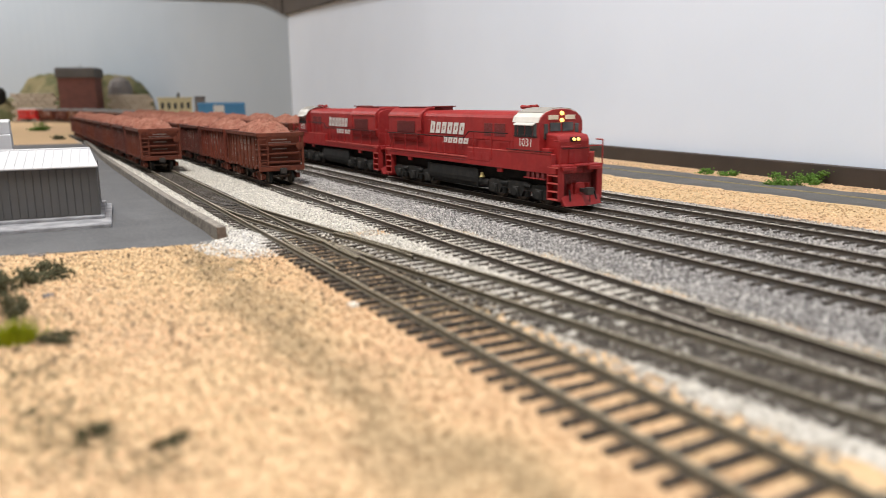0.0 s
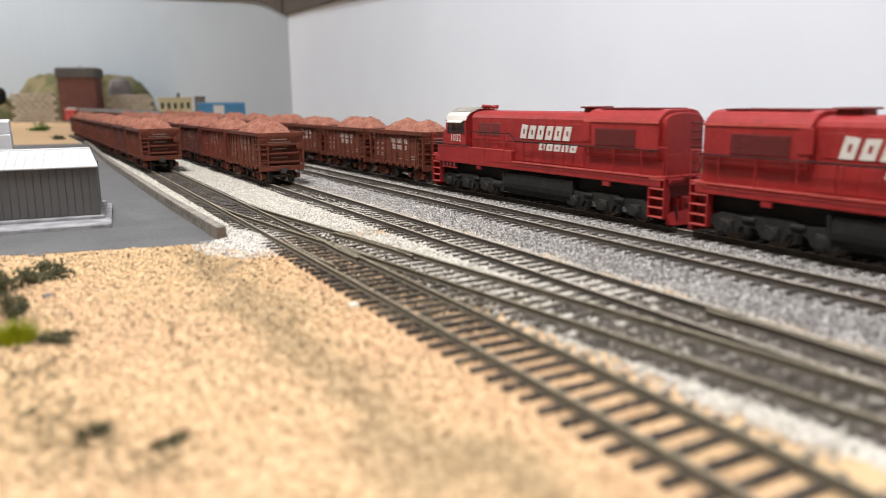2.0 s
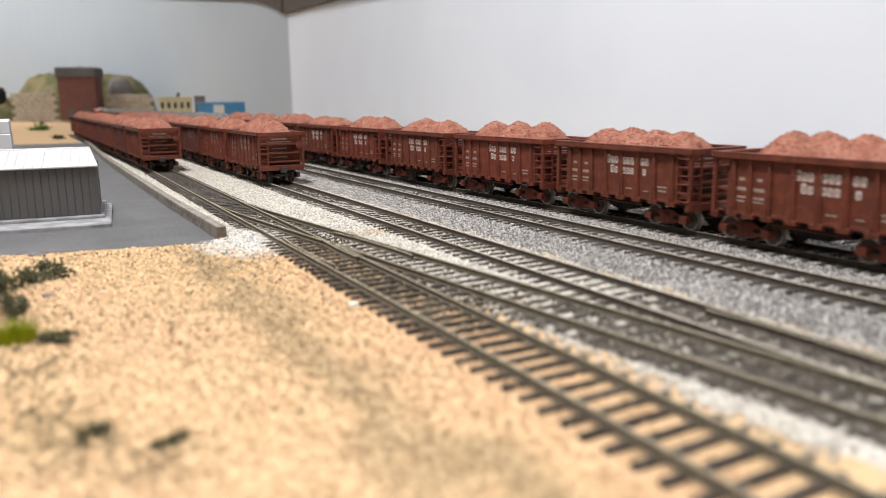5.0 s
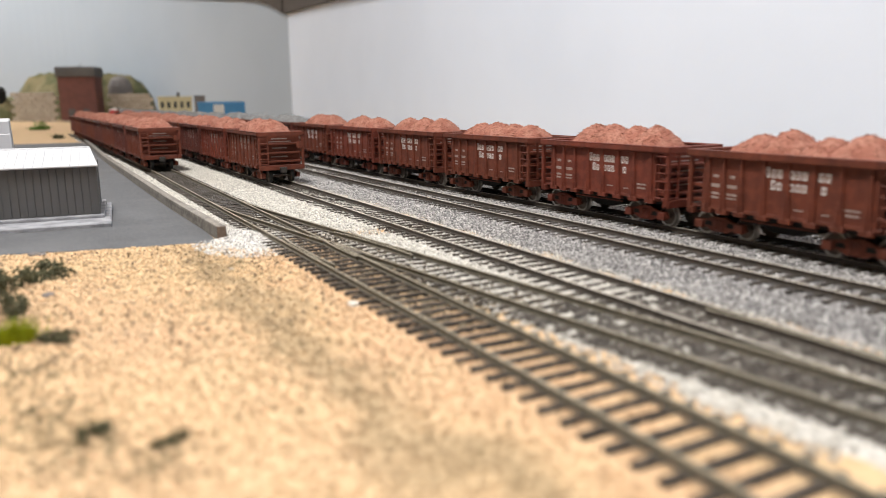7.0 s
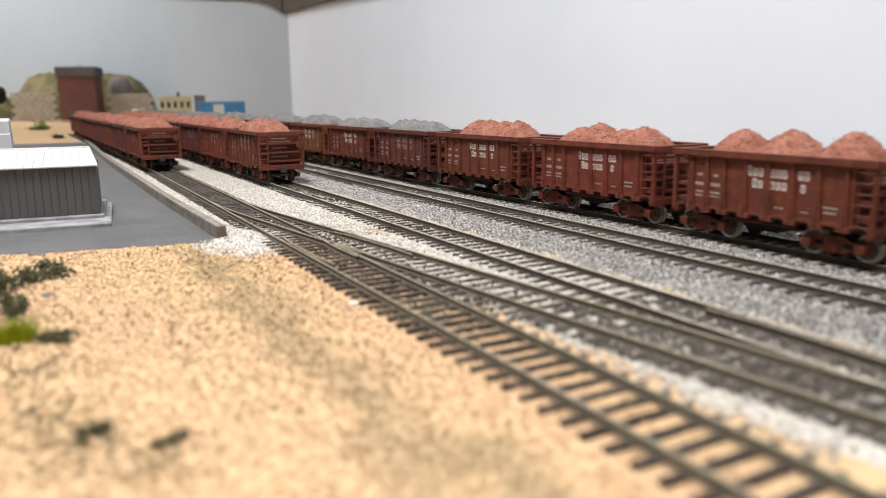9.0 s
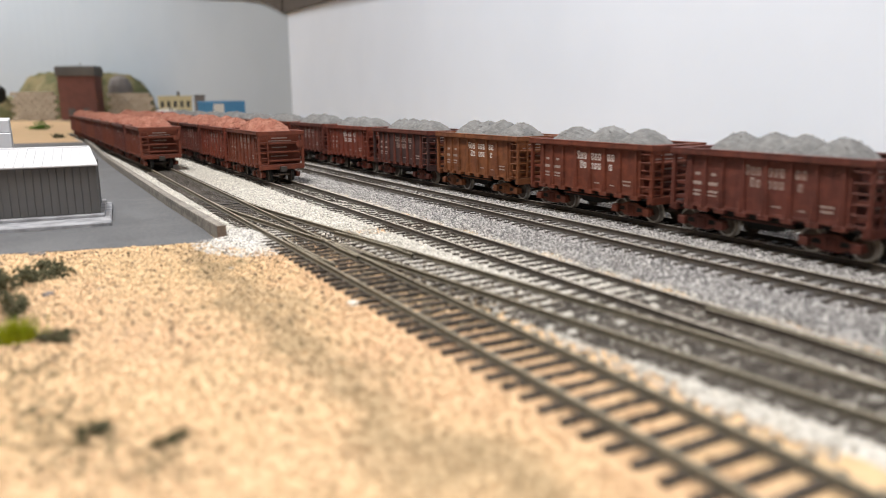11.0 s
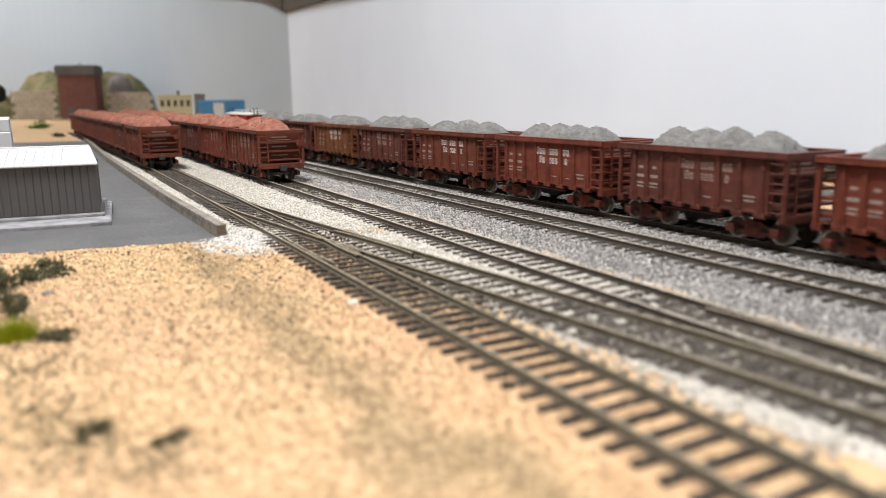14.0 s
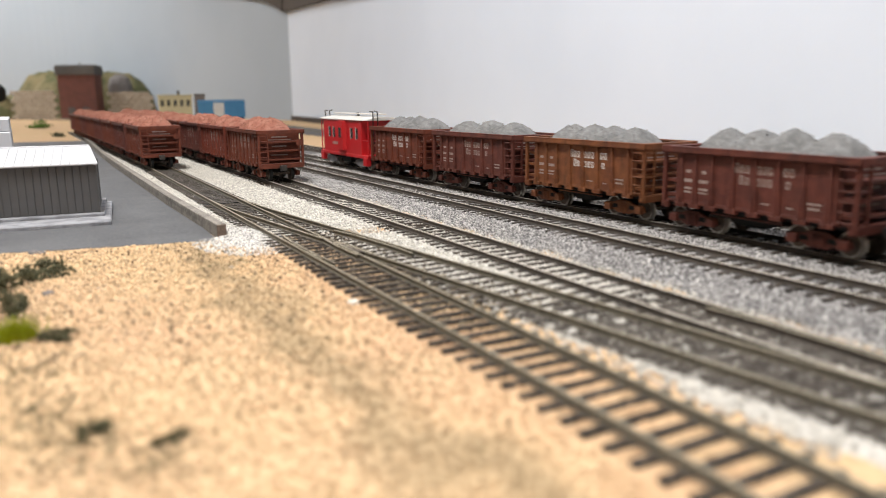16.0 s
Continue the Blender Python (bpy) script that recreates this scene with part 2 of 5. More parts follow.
# ---- building blocks ----
class Shape:
    """Collects boxes, prisms and turned forms, in millimetres, into one mesh."""

    def __init__(self):
        self.v, self.f, self.m = [], [], []

    def add(self, verts, faces, mat=0):
        n = len(self.v)
        self.v += [tuple(a) for a in verts]
        self.f += [tuple(n + i for i in face) for face in faces]
        self.m += [mat] * len(faces)
        return self

    def box(self, x0, x1, y0, y1, z0, z1, mat=0):
        v = [(x, y, z) for z in (z0, z1) for y in (y0, y1) for x in (x0, x1)]
        return self.add(v, [(0, 2, 3, 1), (4, 5, 7, 6), (0, 1, 5, 4), (2, 6, 7, 3), (0, 4, 6, 2), (1, 3, 7, 5)], mat)

    def sides(self, x0, x1, y0, y1, z0, z1, mat=0):
        """A box and its mirror image across the track."""
        self.box(x0, x1, y0, y1, z0, z1, mat)
        return self.box(-x1, -x0, y0, y1, z0, z1, mat)

    def prism(self, outline, a, b, axis="y", mat=0):
        """An outline of (x, z) drawn along y, or of (y, z) along x, or of (x, y) along z."""
        def at(p, q):
            return {"y": (p[0], q, p[1]), "x": (q, p[0], p[1]), "z": (p[0], p[1], q)}[axis]
        n = len(outline)
        v = [at(p, a) for p in outline] + [at(p, b) for p in outline]
        f = [tuple(range(n))[::-1], tuple(range(n, 2 * n))]
        f += [(i, (i + 1) % n, n + (i + 1) % n, n + i) for i in range(n)]
        return self.add(v, f, mat)

    def rod(self, p, q, r, n=6, mat=0, r2=None):
        p, q = Vector(p), Vector(q)
        w = (q - p).normalized()
        u = w.orthogonal().normalized()
        k = w.cross(u)
        r2 = r if r2 is None else r2
        ring = [(math.cos(a), math.sin(a)) for a in (2 * math.pi * i / n for i in range(n))]
        v = [p + (u * c + k * s) * r for c, s in ring] + [q + (u * c + k * s) * r2 for c, s in ring]
        f = [tuple(range(n))[::-1], tuple(range(n, 2 * n))]
        f += [(i, (i + 1) % n, n + (i + 1) % n, n + i) for i in range(n)]
        return self.add(v, f, mat)

    def turned(self, centre, profile, axis="x", n=18, mat=0):
        """A profile of (radius, offset) turned round an axis."""
        v, f = [], []
        for i in range(n):
            a = 2 * math.pi * i / n
            c, s = math.cos(a), math.sin(a)
            for r, o in profile:
                d = {"x": (o, r * c, r * s), "y": (r * c, o, r * s), "z": (r * c, r * s, o)}[axis]
                v.append(tuple(centre[j] + d[j] for j in range(3)))
        k = len(profile)
        for i in range(n):
            j = (i + 1) % n
            f += [(i * k + q, i * k + q + 1, j * k + q + 1, j * k + q) for q in range(k - 1)]
        return self.add(v, f, mat)

    def mesh(self, name, mats, bevel=0.0, smooth=False):
        me = bpy.data.meshes.new(name)
        me.from_pydata([(x * MM, y * MM, z * MM) for x, y, z in self.v], [], self.f)
        me.polygons.foreach_set("material_index", self.m)
        for mat in mats:
            me.materials.append(mat)
        bm = bmesh.new()
        bm.from_mesh(me)
        if bevel:
            edges = [e for e in bm.edges if len(e.link_faces) == 2 and e.calc_face_angle(0) > 0.5]
            bmesh.ops.bevel(bm, geom=edges, offset=bevel * MM, segments=1, affect="EDGES", clamp_overlap=True)
        bmesh.ops.recalc_face_normals(bm, faces=bm.faces)
        bm.to_mesh(me)
        bm.free()
        if smooth:
            me.polygons.foreach_set("use_smooth", [True] * len(me.polygons))
        return me


def part(name, shape, mats, parent, label="", bevel=0.0, smooth=False):
    if not isinstance(mats, (list, tuple)):
        mats = [mats]
    ob = new(name, shape.mesh(name, mats, bevel, smooth) if isinstance(shape, Shape) else shape)
    ob.parent = parent
    if label:
        ob["label"] = label
    return ob


def thing(name, label, category, group="", kind="", at=None):
    ob = new(name)
    ob.empty_display_size = 0.01
    if at is not None:
        ob.matrix_world = at
    return tagged(ob, label, category, group, kind)


def fast_mesh(name, verts, tris, mat):
    """A mesh of triangles from arrays in millimetres."""
    me = bpy.data.meshes.new(name)
    me.vertices.add(len(verts))
    me.vertices.foreach_set("co", (np.asarray(verts) * MM).astype(np.float32).ravel())
    me.loops.add(len(tris) * 3)
    me.loops.foreach_set("vertex_index", np.asarray(tris, dtype=np.int32).ravel())
    me.polygons.add(len(tris))
    me.polygons.foreach_set("loop_start", np.arange(0, len(tris) * 3, 3, dtype=np.int32))
    me.update(calc_edges=True)
    me.validate()
    me.materials.append(mat)
    return me


OCTA = np.array([(1, 0, 0), (-1, 0, 0), (0, 1, 0), (0, -1, 0), (0, 0, 1), (0, 0, -1)], float)
OCTA_F = np.array([(0, 2, 4), (2, 1, 4), (1, 3, 4), (3, 0, 4), (2, 0, 5), (1, 2, 5), (3, 1, 5), (0, 3, 5)])


def grains(name, places, size, mat, label, category, seed, flat=0.7):
    """Loose angular grains lying at the places given, one object of loose stuff."""
    rng = np.random.default_rng(seed)
    n = len(places)
    r = size * rng.uniform(0.5, 1.25, (n, 1, 1)) * rng.uniform(0.65, 1.3, (n, 6, 1))
    v = OCTA[None] * r
    a = rng.uniform(0, 6.283, n)
    b = rng.uniform(-0.7, 0.7, n)
    ca, sa, cb, sb = np.cos(a), np.sin(a), np.cos(b), np.sin(b)
    x, y, z = v[..., 0], v[..., 1], v[..., 2] * flat
    y, z = y * cb[:, None] - z * sb[:, None], y * sb[:, None] + z * cb[:, None]
    x, y = x * ca[:, None] - y * sa[:, None], x * sa[:, None] + y * ca[:, None]
    v = np.stack([x, y, z], -1) + np.asarray(places)[:, None, :]
    f = OCTA_F[None] + (np.arange(n) * 6)[:, None, None]
    return tagged(new(name, fast_mesh(name, v.reshape(-1, 3), f.reshape(-1, 3), mat)), label, category, kind="stuff")


def sheet(name, xs, ys, height, mat, edge=None):
    """A sheet over the plan, its height given by a function of arrays."""
    X, Y = np.meshgrid(np.asarray(xs, float), np.asarray(ys, float))
    if edge is not None:
        X = edge(X, Y)
    Z = height(X, Y)
    v = np.stack([X, Y, Z], -1).reshape(-1, 3)
    nx, ny = len(xs), len(ys)
    i = (np.arange(ny - 1)[:, None] * nx + np.arange(nx - 1)[None]).ravel()
    f = np.concatenate([np.stack([i, i + 1, i + nx + 1], -1), np.stack([i, i + nx + 1, i + nx], -1)])
    return new(name, fast_mesh(name, v, f, mat))


def ripple(X, Y, seed=0.0):
    """Slow, small unevenness of the ground, in millimetres."""
    return (0.45 * np.sin(X * 0.043 + seed) * np.cos(Y * 0.031 + 1.7 * seed) + 0.30 * np.sin(X * 0.11 + Y * 0.083 + seed)
            + 0.16 * np.sin(X * 0.31 - Y * 0.27 + 2 * seed))

# ---- plan of the tracks ----
def c1(y):
    return 307.5 + 0 * y


def c3(y):
    return 217.3 + 0.0027 * y


def c4(y):
    return np.where(y < 560, 155.8 + 0.0099 * y, 161.3)


def c5(y):
    return np.where(y < 720, 96.6 + 0.011 * y, 104.5 - 0.013 * (y - 720))


def swing(y):
    """How far the diverging track has swung off the straight one."""
    return np.where(y > 470, 0.0, np.where(y > 380, 0.1226 * (470 - y) ** 2 / 180, 5.517 + 0.1226 * (380 - y)))


def c6(y):
    return c5(y) + swing(y)


# the running line of the train, by its length along the rails
LINE_STEP = 2.0
line_len = np.arange(-700, 3700, LINE_STEP)
line_lean = np.interp(line_len, (180, 320, 430, 470, 740, 780, 2150, 2450, 2670, 2910, 3300), (0, -0.033, -0.033, -0.003, -0.003, -0.033, -0.033, -0.048, -0.17, -0.46, -1.0))
line_x = 263.0 + np.concatenate([[0], np.cumsum(np.sin(line_lean) * LINE_STEP)[:-1]])
line_y = -700 + np.concatenate([[0], np.cumsum(np.cos(line_lean) * LINE_STEP)[:-1]])


def c2(y):
    return np.interp(y, line_y, line_x)


def on_line(a):
    return np.interp(a, line_len, line_x), np.interp(a, line_len, line_y)


# ---- the room ----
def slab(name, p, q, z0, z1, thick, mat, label, category):
    """A wall from plan point p to q, its thickness to the right of that way."""
    (x0, y0), (x1, y1) = p, q
    d = Vector((x1 - x0, y1 - y0)).normalized()
    n = Vector((d.y, -d.x)) * thick
    s = Shape().prism([(x0, y0), (x1, y1), (x1 + n.x, y1 + n.y), (x0 + n.x, y0 + n.y)], z0, z1, "z")
    return tagged(new(name, s.mesh(name, [mat])), label, category, kind="structure")


def wall_x(y):
    return 467.6 + 0.1045 * y


CORNER = (wall_x(2121), 2121)
slab("wall_east", (wall_x(-900), -900), CORNER, -40, 1250, 30, M_WALL, "plain pale grey-blue painted backdrop wall", "wall")
BEND = [(760, 1760), CORNER, (560, 2750), (430, 3250), (230, 3600), (-50, 3800), (-400, 3900), (-900, 3950), (-1500, 3960), (-2000, 3970)]


def bend(u):
    """A point of the curved far backdrop, u from 0 at the corner to 7 at its far end."""
    k = min(int(u), 6)
    f = u - k
    p = [Vector((*q, 0)) for q in BEND[k:k + 4]]
    if k == 0:
        p[0] = p[1] * 2 - p[2]
    return 0.5 * (2 * p[1] + (p[2] - p[0]) * f + (2 * p[0] - 5 * p[1] + 4 * p[2] - p[3]) * f ** 2 + (3 * p[1] - p[0] - 3 * p[2] + p[3]) * f ** 3)


def bent_wall(name, u0, u1, low, high, out, thick, mat, steps=60):
    s = Shape()
    for k in range(steps + 1):
        u = u0 + (u1 - u0) * k / steps
        p, w = bend(u), (bend(min(u + 0.02, 7)) - bend(max(u - 0.02, 0))).normalized()
        n = Vector((w.y, -w.x, 0))
        a, b = p - n * out, p + n * (thick - out)
        s.v += [(a.x, a.y, low(u)), (a.x, a.y, high), (b.x, b.y, high), (b.x, b.y, low(u))]
    for k in range(steps):
        for q in range(4):
            s.f.append((4 * k + q, 4 * k + (q + 1) % 4, 4 * k + 4 + (q + 1) % 4, 4 * k + 4 + q))
            s.m.append(0)
    return new(name, s.mesh(name, [mat]))


north = bent_wall("wall_north", 0, 7, lambda u: -40, 1250, 0, 30, M_WALL_SHADED)
tagged(north, "plain grey painted backdrop wall, curving away, dimmer light put into its colour", "wall", kind="structure")
# added out of view to close the room, dark to soak up bounced light
slab("wall_west", (-1500, 3960), (-1500, -900), -40, 1250, 30, M_UNSEEN_WALL, "unseen plain brown-grey wall, added dark to cut bounced light", "wall")
slab("wall_south", (-1500, -900), (wall_x(-900), -900), -40, 1250, 30, M_UNSEEN_WALL, "unseen plain brown-grey wall, added dark to cut bounced light", "wall")
ceiling = new("ceiling", Shape().box(-1540, 1250, -940, 4100, 1250, 1280).mesh("ceiling", [M_CEILING]))
tagged(ceiling, "unseen plain grey ceiling over the layout room, toned to cut bounced light", "ceiling", kind="structure")
# the dark edge along the foot of the backdrop
fascia = Shape().prism([(wall_x(-300) - 8, -300), (wall_x(2110) - 8, 2110), (wall_x(2110) - 0.6, 2110), (wall_x(-300) - 0.6, -300)], -8, 9.6, "z")
tagged(new("baseboard", fascia.mesh("baseboard", [M_FASCIA], 0.5)), "dark brown strip along the foot of the backdrop", "baseboard", kind="structure")
# the dark shelf edge that runs above the backdrop
valance = bent_wall("trim", 0.004, 6.9, lambda u: float(np.interp(u, (0, 0.18, 0.4, 1, 2, 3, 4, 7), (297, 340, 365, 409, 471, 512, 530, 560))), 900, 15, 14.4, M_SOFFIT)
tagged(valance, "dark brown valance above the far backdrop", "trim", kind="structure")
edge = Shape()
for (ya, za), (yb, zb) in (((2119, 297), (1850, 285)), ((1850, 285), (1290, 256)), ((1290, 256), (900, 240))):
    xa, xb = wall_x(ya) - 1, wall_x(yb) - 1
    edge.add([(xa, ya, za), (xb, yb, zb), (xb, yb, 800), (xa, ya, 800), (xa - 12, ya, za), (xb - 12, yb, zb), (xb - 12, yb, 800), (xa - 12, ya, 800)],
             [(0, 1, 2, 3), (4, 7, 6, 5), (0, 4, 5, 1), (3, 2, 6, 7), (0, 3, 7, 4), (1, 5, 6, 2)])
tagged(new("trim", edge.mesh("trim", [M_SOFFIT])), "dark brown valance above the backdrop", "trim", kind="structure")

# ---- ground ----
gx = np.concatenate([np.arange(-1600, -220, 92), np.arange(-220, 120, 3.0), np.arange(120, 520, 8), np.arange(520, 1400, 60)])
gy = np.concatenate([np.arange(-900, 40, 47), np.arange(40, 460, 3.0), np.arange(460, 900, 15), np.arange(900, 4100, 80)])
ground = sheet("ground", gx, gy, lambda X, Y: -3.2 + 0.30 * ripple(X, Y), M_SAND)
tagged(ground, "tan granular sand ground of the layout", "ground", kind="structure")


def smooth(a, lo, hi):
    t = np.clip((a - lo) / (hi - lo), 0, 1)
    return t * t * (3 - 2 * t)


def strip(name, ys, left, right, top, mat, label, category, n=24, drop=7.0, seed=0.0, depth=2.4):
    """A bed of ballast between two edges given by functions of y, its shoulders running out into the ground."""
    us = np.linspace(0, 1, n)

    def edge(U, Y):
        wob = 2.2 * np.sin(Y * 0.11 + seed) + 1.4 * np.sin(Y * 0.29 + 2 * seed) + 0.8 * np.sin(Y * 0.83)
        lo, hi = left(Y) + wob, right(Y) - wob
        return lo + (hi - lo) * U

    U, Y = np.meshgrid(us, np.asarray(ys, float))
    X = edge(U, Y)
    w = np.minimum(U, 1 - U) * (right(Y) - left(Y))
    ends = np.minimum(Y - ys[0], ys[-1] - Y)
    Z = top + 0.25 * ripple(X, Y, seed) - depth * (1 - smooth(w, 0, drop)) - depth * (1 - smooth(ends, 0, drop * 2))
    v = np.stack([X, Y, Z], -1).reshape(-1, 3)
    i = (np.arange(len(ys) - 1)[:, None] * n + np.arange(n - 1)[None]).ravel()
    f = np.concatenate([np.stack([i, i + 1, i + n + 1], -1), np.stack([i, i + n + 1, i + n], -1)])
    return tagged(new(name, fast_mesh(name, v, f, mat)), label, category, kind="structure")


ys_all = np.concatenate([np.arange(-200, 60, 20), np.arange(60, 700, 4), np.arange(700, 3300, 25)])
ys_fine = np.arange(-60, 3000, 6.0)


def pale_left(y):
    return np.where(y < 332, 111 + 0.012 * y, 75.5)


strip("ballast_bed_pale", np.arange(-60, 326, 4.0), lambda y: 111 + 0.012 * y, lambda y: c4(y) + 20, -2.72, M_WHITE_BALLAST,
      "pale white-grey ballast bed beside the siding", "ballast", seed=0.4)
strip("ballast_bed_pale", np.concatenate([np.arange(316, 800, 4.0), np.arange(800, 1700, 20)]), lambda y: 75.5 + 0 * y, lambda y: c4(y) + 20, -2.72,
      M_WHITE_BALLAST, "pale white-grey ballast bed beneath the sidings", "ballast", n=34, seed=0.4)
strip("ballast_bed", ys_all, lambda y: c4(y) + 15, lambda y: np.maximum(336 + 0 * y, 0) + np.where(y > 900, -0.033 * (y - 900), 0), -2.70, M_GREY_BALLAST,
      "crushed stone ballast bed, darkened to shade the gaps between grains", "ballast", n=60, seed=1.3)
strip("ballast_bed_dark", np.arange(395, 1650, 6.0), lambda y: c5(y) - 13.5, lambda y: c5(y) + 13.5 + swing(y), -2.5,
      M_GREY_BALLAST, "dark oily ballast between siding rails", "ballast", n=14, drop=4.0, seed=2.2)

road = strip("road", np.arange(-400, 2000, 10.0), lambda y: 406 + 0.02 * (y - 300), lambda y: 463 + 0.06 * (y - 300), -2.35, M_ROAD,
             "dark grey two-lane asphalt road beside the backdrop", "road", n=16, drop=2.0, seed=0.0, depth=1.6)
line = Shape()
for k in (-1.3, 1.3):
    pts = [(434.5 + 0.04 * (y - 300) + k, y) for y in range(-380, 1990, 20)]
    for (xa, ya), (xb, yb) in zip(pts, pts[1:]):
        line.add([(xa - 0.45, ya, -2.0), (xa + 0.45, ya, -2.0), (xb + 0.45, yb, -2.0), (xb - 0.45, yb, -2.0),
                  (xa - 0.45, ya, -3.0), (xa + 0.45, ya, -3.0), (xb + 0.45, yb, -3.0), (xb - 0.45, yb, -3.0)],
                 [(0, 1, 2, 3), (0, 3, 7, 4), (1, 5, 6, 2)])
tagged(new("road_marking", line.mesh("road_marking", [M_YELLOW_LINE])), "faded double yellow centre line on the road", "road marking", kind="structure")

# the asphalt apron round the shed
apron = Shape().prism([(-420, 446), (-13, 352), (71.5, 332.5), (74.0, 460), (75.5, 900), (86.5, 1300), (-420, 1420)], -6.0, -2.75, "z")
tagged(new("pavement", apron.mesh("pavement", [M_ASPHALT], 0.4)), "dark grey weathered asphalt apron round the shed", "pavement", kind="structure")

# ---- tracks ----
RAIL = [(-0.62, -2.1), (0.62, -2.1), (0.62, -1.9), (0.2, -1.7), (0.2, -0.75), (0.4, -0.6), (0.4, -0.08), (0.27, 0.0),
        (-0.27, 0.0), (-0.4, -0.08), (-0.4, -0.6), (-0.2, -0.75), (-0.2, -1.7), (-0.62, -1.9)]


def rail_shape(centre, y0, y1, dz=0.0, step=15.0):
    ys = np.linspace(y0, y1, max(2, int(abs(y1 - y0) / step) + 1))
    xs = centre(ys)
    n = len(RAIL)
    v = [(x + px, y, pz + dz) for x, y in zip(xs, ys) for px, pz in RAIL]
    f, m = [], []
    for i in range(len(ys) - 1):
        for k in range(n):
            j = (k + 1) % n
            f.append((i * n + k, i * n + j, (i + 1) * n + j, (i + 1) * n + k))
            m.append(1 if k in (6, 7, 8) else 0)
    s = Shape()
    s.v, s.f, s.m = v, f, m
    s.add([v[k] for k in range(n)], [tuple(range(n))])
    s.add([v[-n + k] for k in range(n)], [tuple(range(n))])
    return s


TIE_GAP, TIE_W = 6.6, 1.9
tie_mesh = Shape().box(-14.2, 14.2, -TIE_W / 2, TIE_W / 2, -4.4, -2.06).mesh("tie", [M_TIE], 0.15)
tie_rows = []  # (y, x0, x1) of every tie, to keep loose stones off them


def add_ties(track, spans, near):
    """Ties from rows of (y, x0, x1); those within the near stretch are pieces of their own, the rest one joined part."""
    far = Shape()
    for y, x0, x1 in spans:
        tie_rows.append((y, x0, x1))
        if near[0] <= y <= near[1]:
            if abs((x1 - x0) - 28.4) < 0.5:
                ob = new("tie", tie_mesh)
            else:
                w = (x1 - x0) / 2
                ob = new("tie", Shape().box(-w, w, -TIE_W / 2, TIE_W / 2, -4.4, -2.06).mesh("tie", [M_TIE], 0.15))
            ob.parent = track
            ob.matrix_basis = pose(((x0 + x1) / 2 + random.uniform(-0.35, 0.35)) * MM, (y + random.uniform(-0.25, 0.25)) * MM,
                                   random.uniform(-0.05, 0.02) * MM, 0, 0, random.uniform(-1.2, 1.2))
        else:
            far.box(x0, x1, y - TIE_W / 2, y + TIE_W / 2, -4.2, -2.06)
    if far.v:
        ob = part("far_tie", far, M_TIE_FAR, track)
        tagged(ob, kind="stuff")


def plain_ties(c, y0, y1):
    return [(y, float(c(y)) - 14.2, float(c(y)) + 14.2) for y in np.arange(y0, y1, TIE_GAP)]


def track(label, c, y0, y1, near, top, group="parallel tracks of the yard"):
    t = thing("railway_track", label, "railway track", group)
    for s in (-8.25, 8.25):
        part("rail", rail_shape(lambda y, s=s: c(y) + s, y0, y1), [M_RAIL, top], t)
    add_ties(t, plain_ties(c, y0, y1), near)
    return t


track("dark-railed model track beside the sandy verge", c1, -60, 2000, (120, 520), M_RAILTOP)
t1b = track("main line model track carrying the ore train", c2, -60, 3250, (120, 420), M_RAILTOP)
track("empty model track with bright rail tops in grey ballast", c3, -60, 2000, (110, 760), M_RAILTOP)

# the siding with its turnout: straight on, and swinging away to the next track
siding = thing("railway_track", "weathered model track with a turnout, half in sand", "railway track", "parallel tracks of the yard")
part("stock_rail", rail_shape(lambda y: c5(y) - 8.25, -40, 1650), [M_RAILOLIVE, M_RAILDULL], siding)
part("stock_rail", rail_shape(lambda y: c6(y) + 8.25, 60, 1650), [M_RAILOLIVE, M_RAILDULL], siding)
part("closure_rail", rail_shape(lambda y: c5(y) + 8.25, 296, 452, -0.12), [M_RAILOLIVE, M_RAILDULL], siding)
part("closure_rail", rail_shape(lambda y: c6(y) - 8.25, 298, 452, -0.12), [M_RAILOLIVE, M_RAILDULL], siding)
part("frog_rail", rail_shape(lambda y: c5(y) + 8.25, -40, 286, -0.05), [M_RAILOLIVE, M_RAILDULL], siding)
part("frog_rail", rail_shape(lambda y: c6(y) - 8.25, 60, 286, -0.08), [M_RAILOLIVE, M_RAILDULL], siding)
part("wing_rail", rail_shape(lambda y: c5(y) + 6.6 + np.where(y > 280, 0.6 * 0 + (y - 280) * 0.06, (280 - y) * 0.02), 258, 298, -0.1), [M_RAILOLIVE, M_RAILDULL], siding)
part("wing_rail", rail_shape(lambda y: c6(y) - 6.6 - np.where(y > 280, (y - 280) * 0.06, (280 - y) * 0.02), 258, 298, -0.1), [M_RAILOLIVE, M_RAILDULL], siding)
part("frog_point", Shape().prism([(float(c5(292)) + 8.1, 292), (float(c5(262)) + 8.5, 262), (float(c6(262)) - 8.5, 262)], -2.0, -0.1, "z"),
     [M_RAIL], siding, "dark worn frog casting")
part("guard_rail", rail_shape(lambda y: c5(y) - 6.3 + np.maximum(np.abs(y - 282) - 22, 0) * 0.12, 250, 314, -0.15), [M_RAILOLIVE, M_RAILDULL], siding)
part("guard_rail", rail_shape(lambda y: c6(y) + 6.3 - np.maximum(np.abs(y - 282) - 22, 0) * 0.12, 250, 314, -0.15), [M_RAILOLIVE, M_RAILDULL], siding)
part("throw_bar", Shape().box(float(c5(446)) - 13, float(c5(446)) + 12, 445.4, 446.8, -2.4, -1.9), M_BLACK, siding)
rows = []
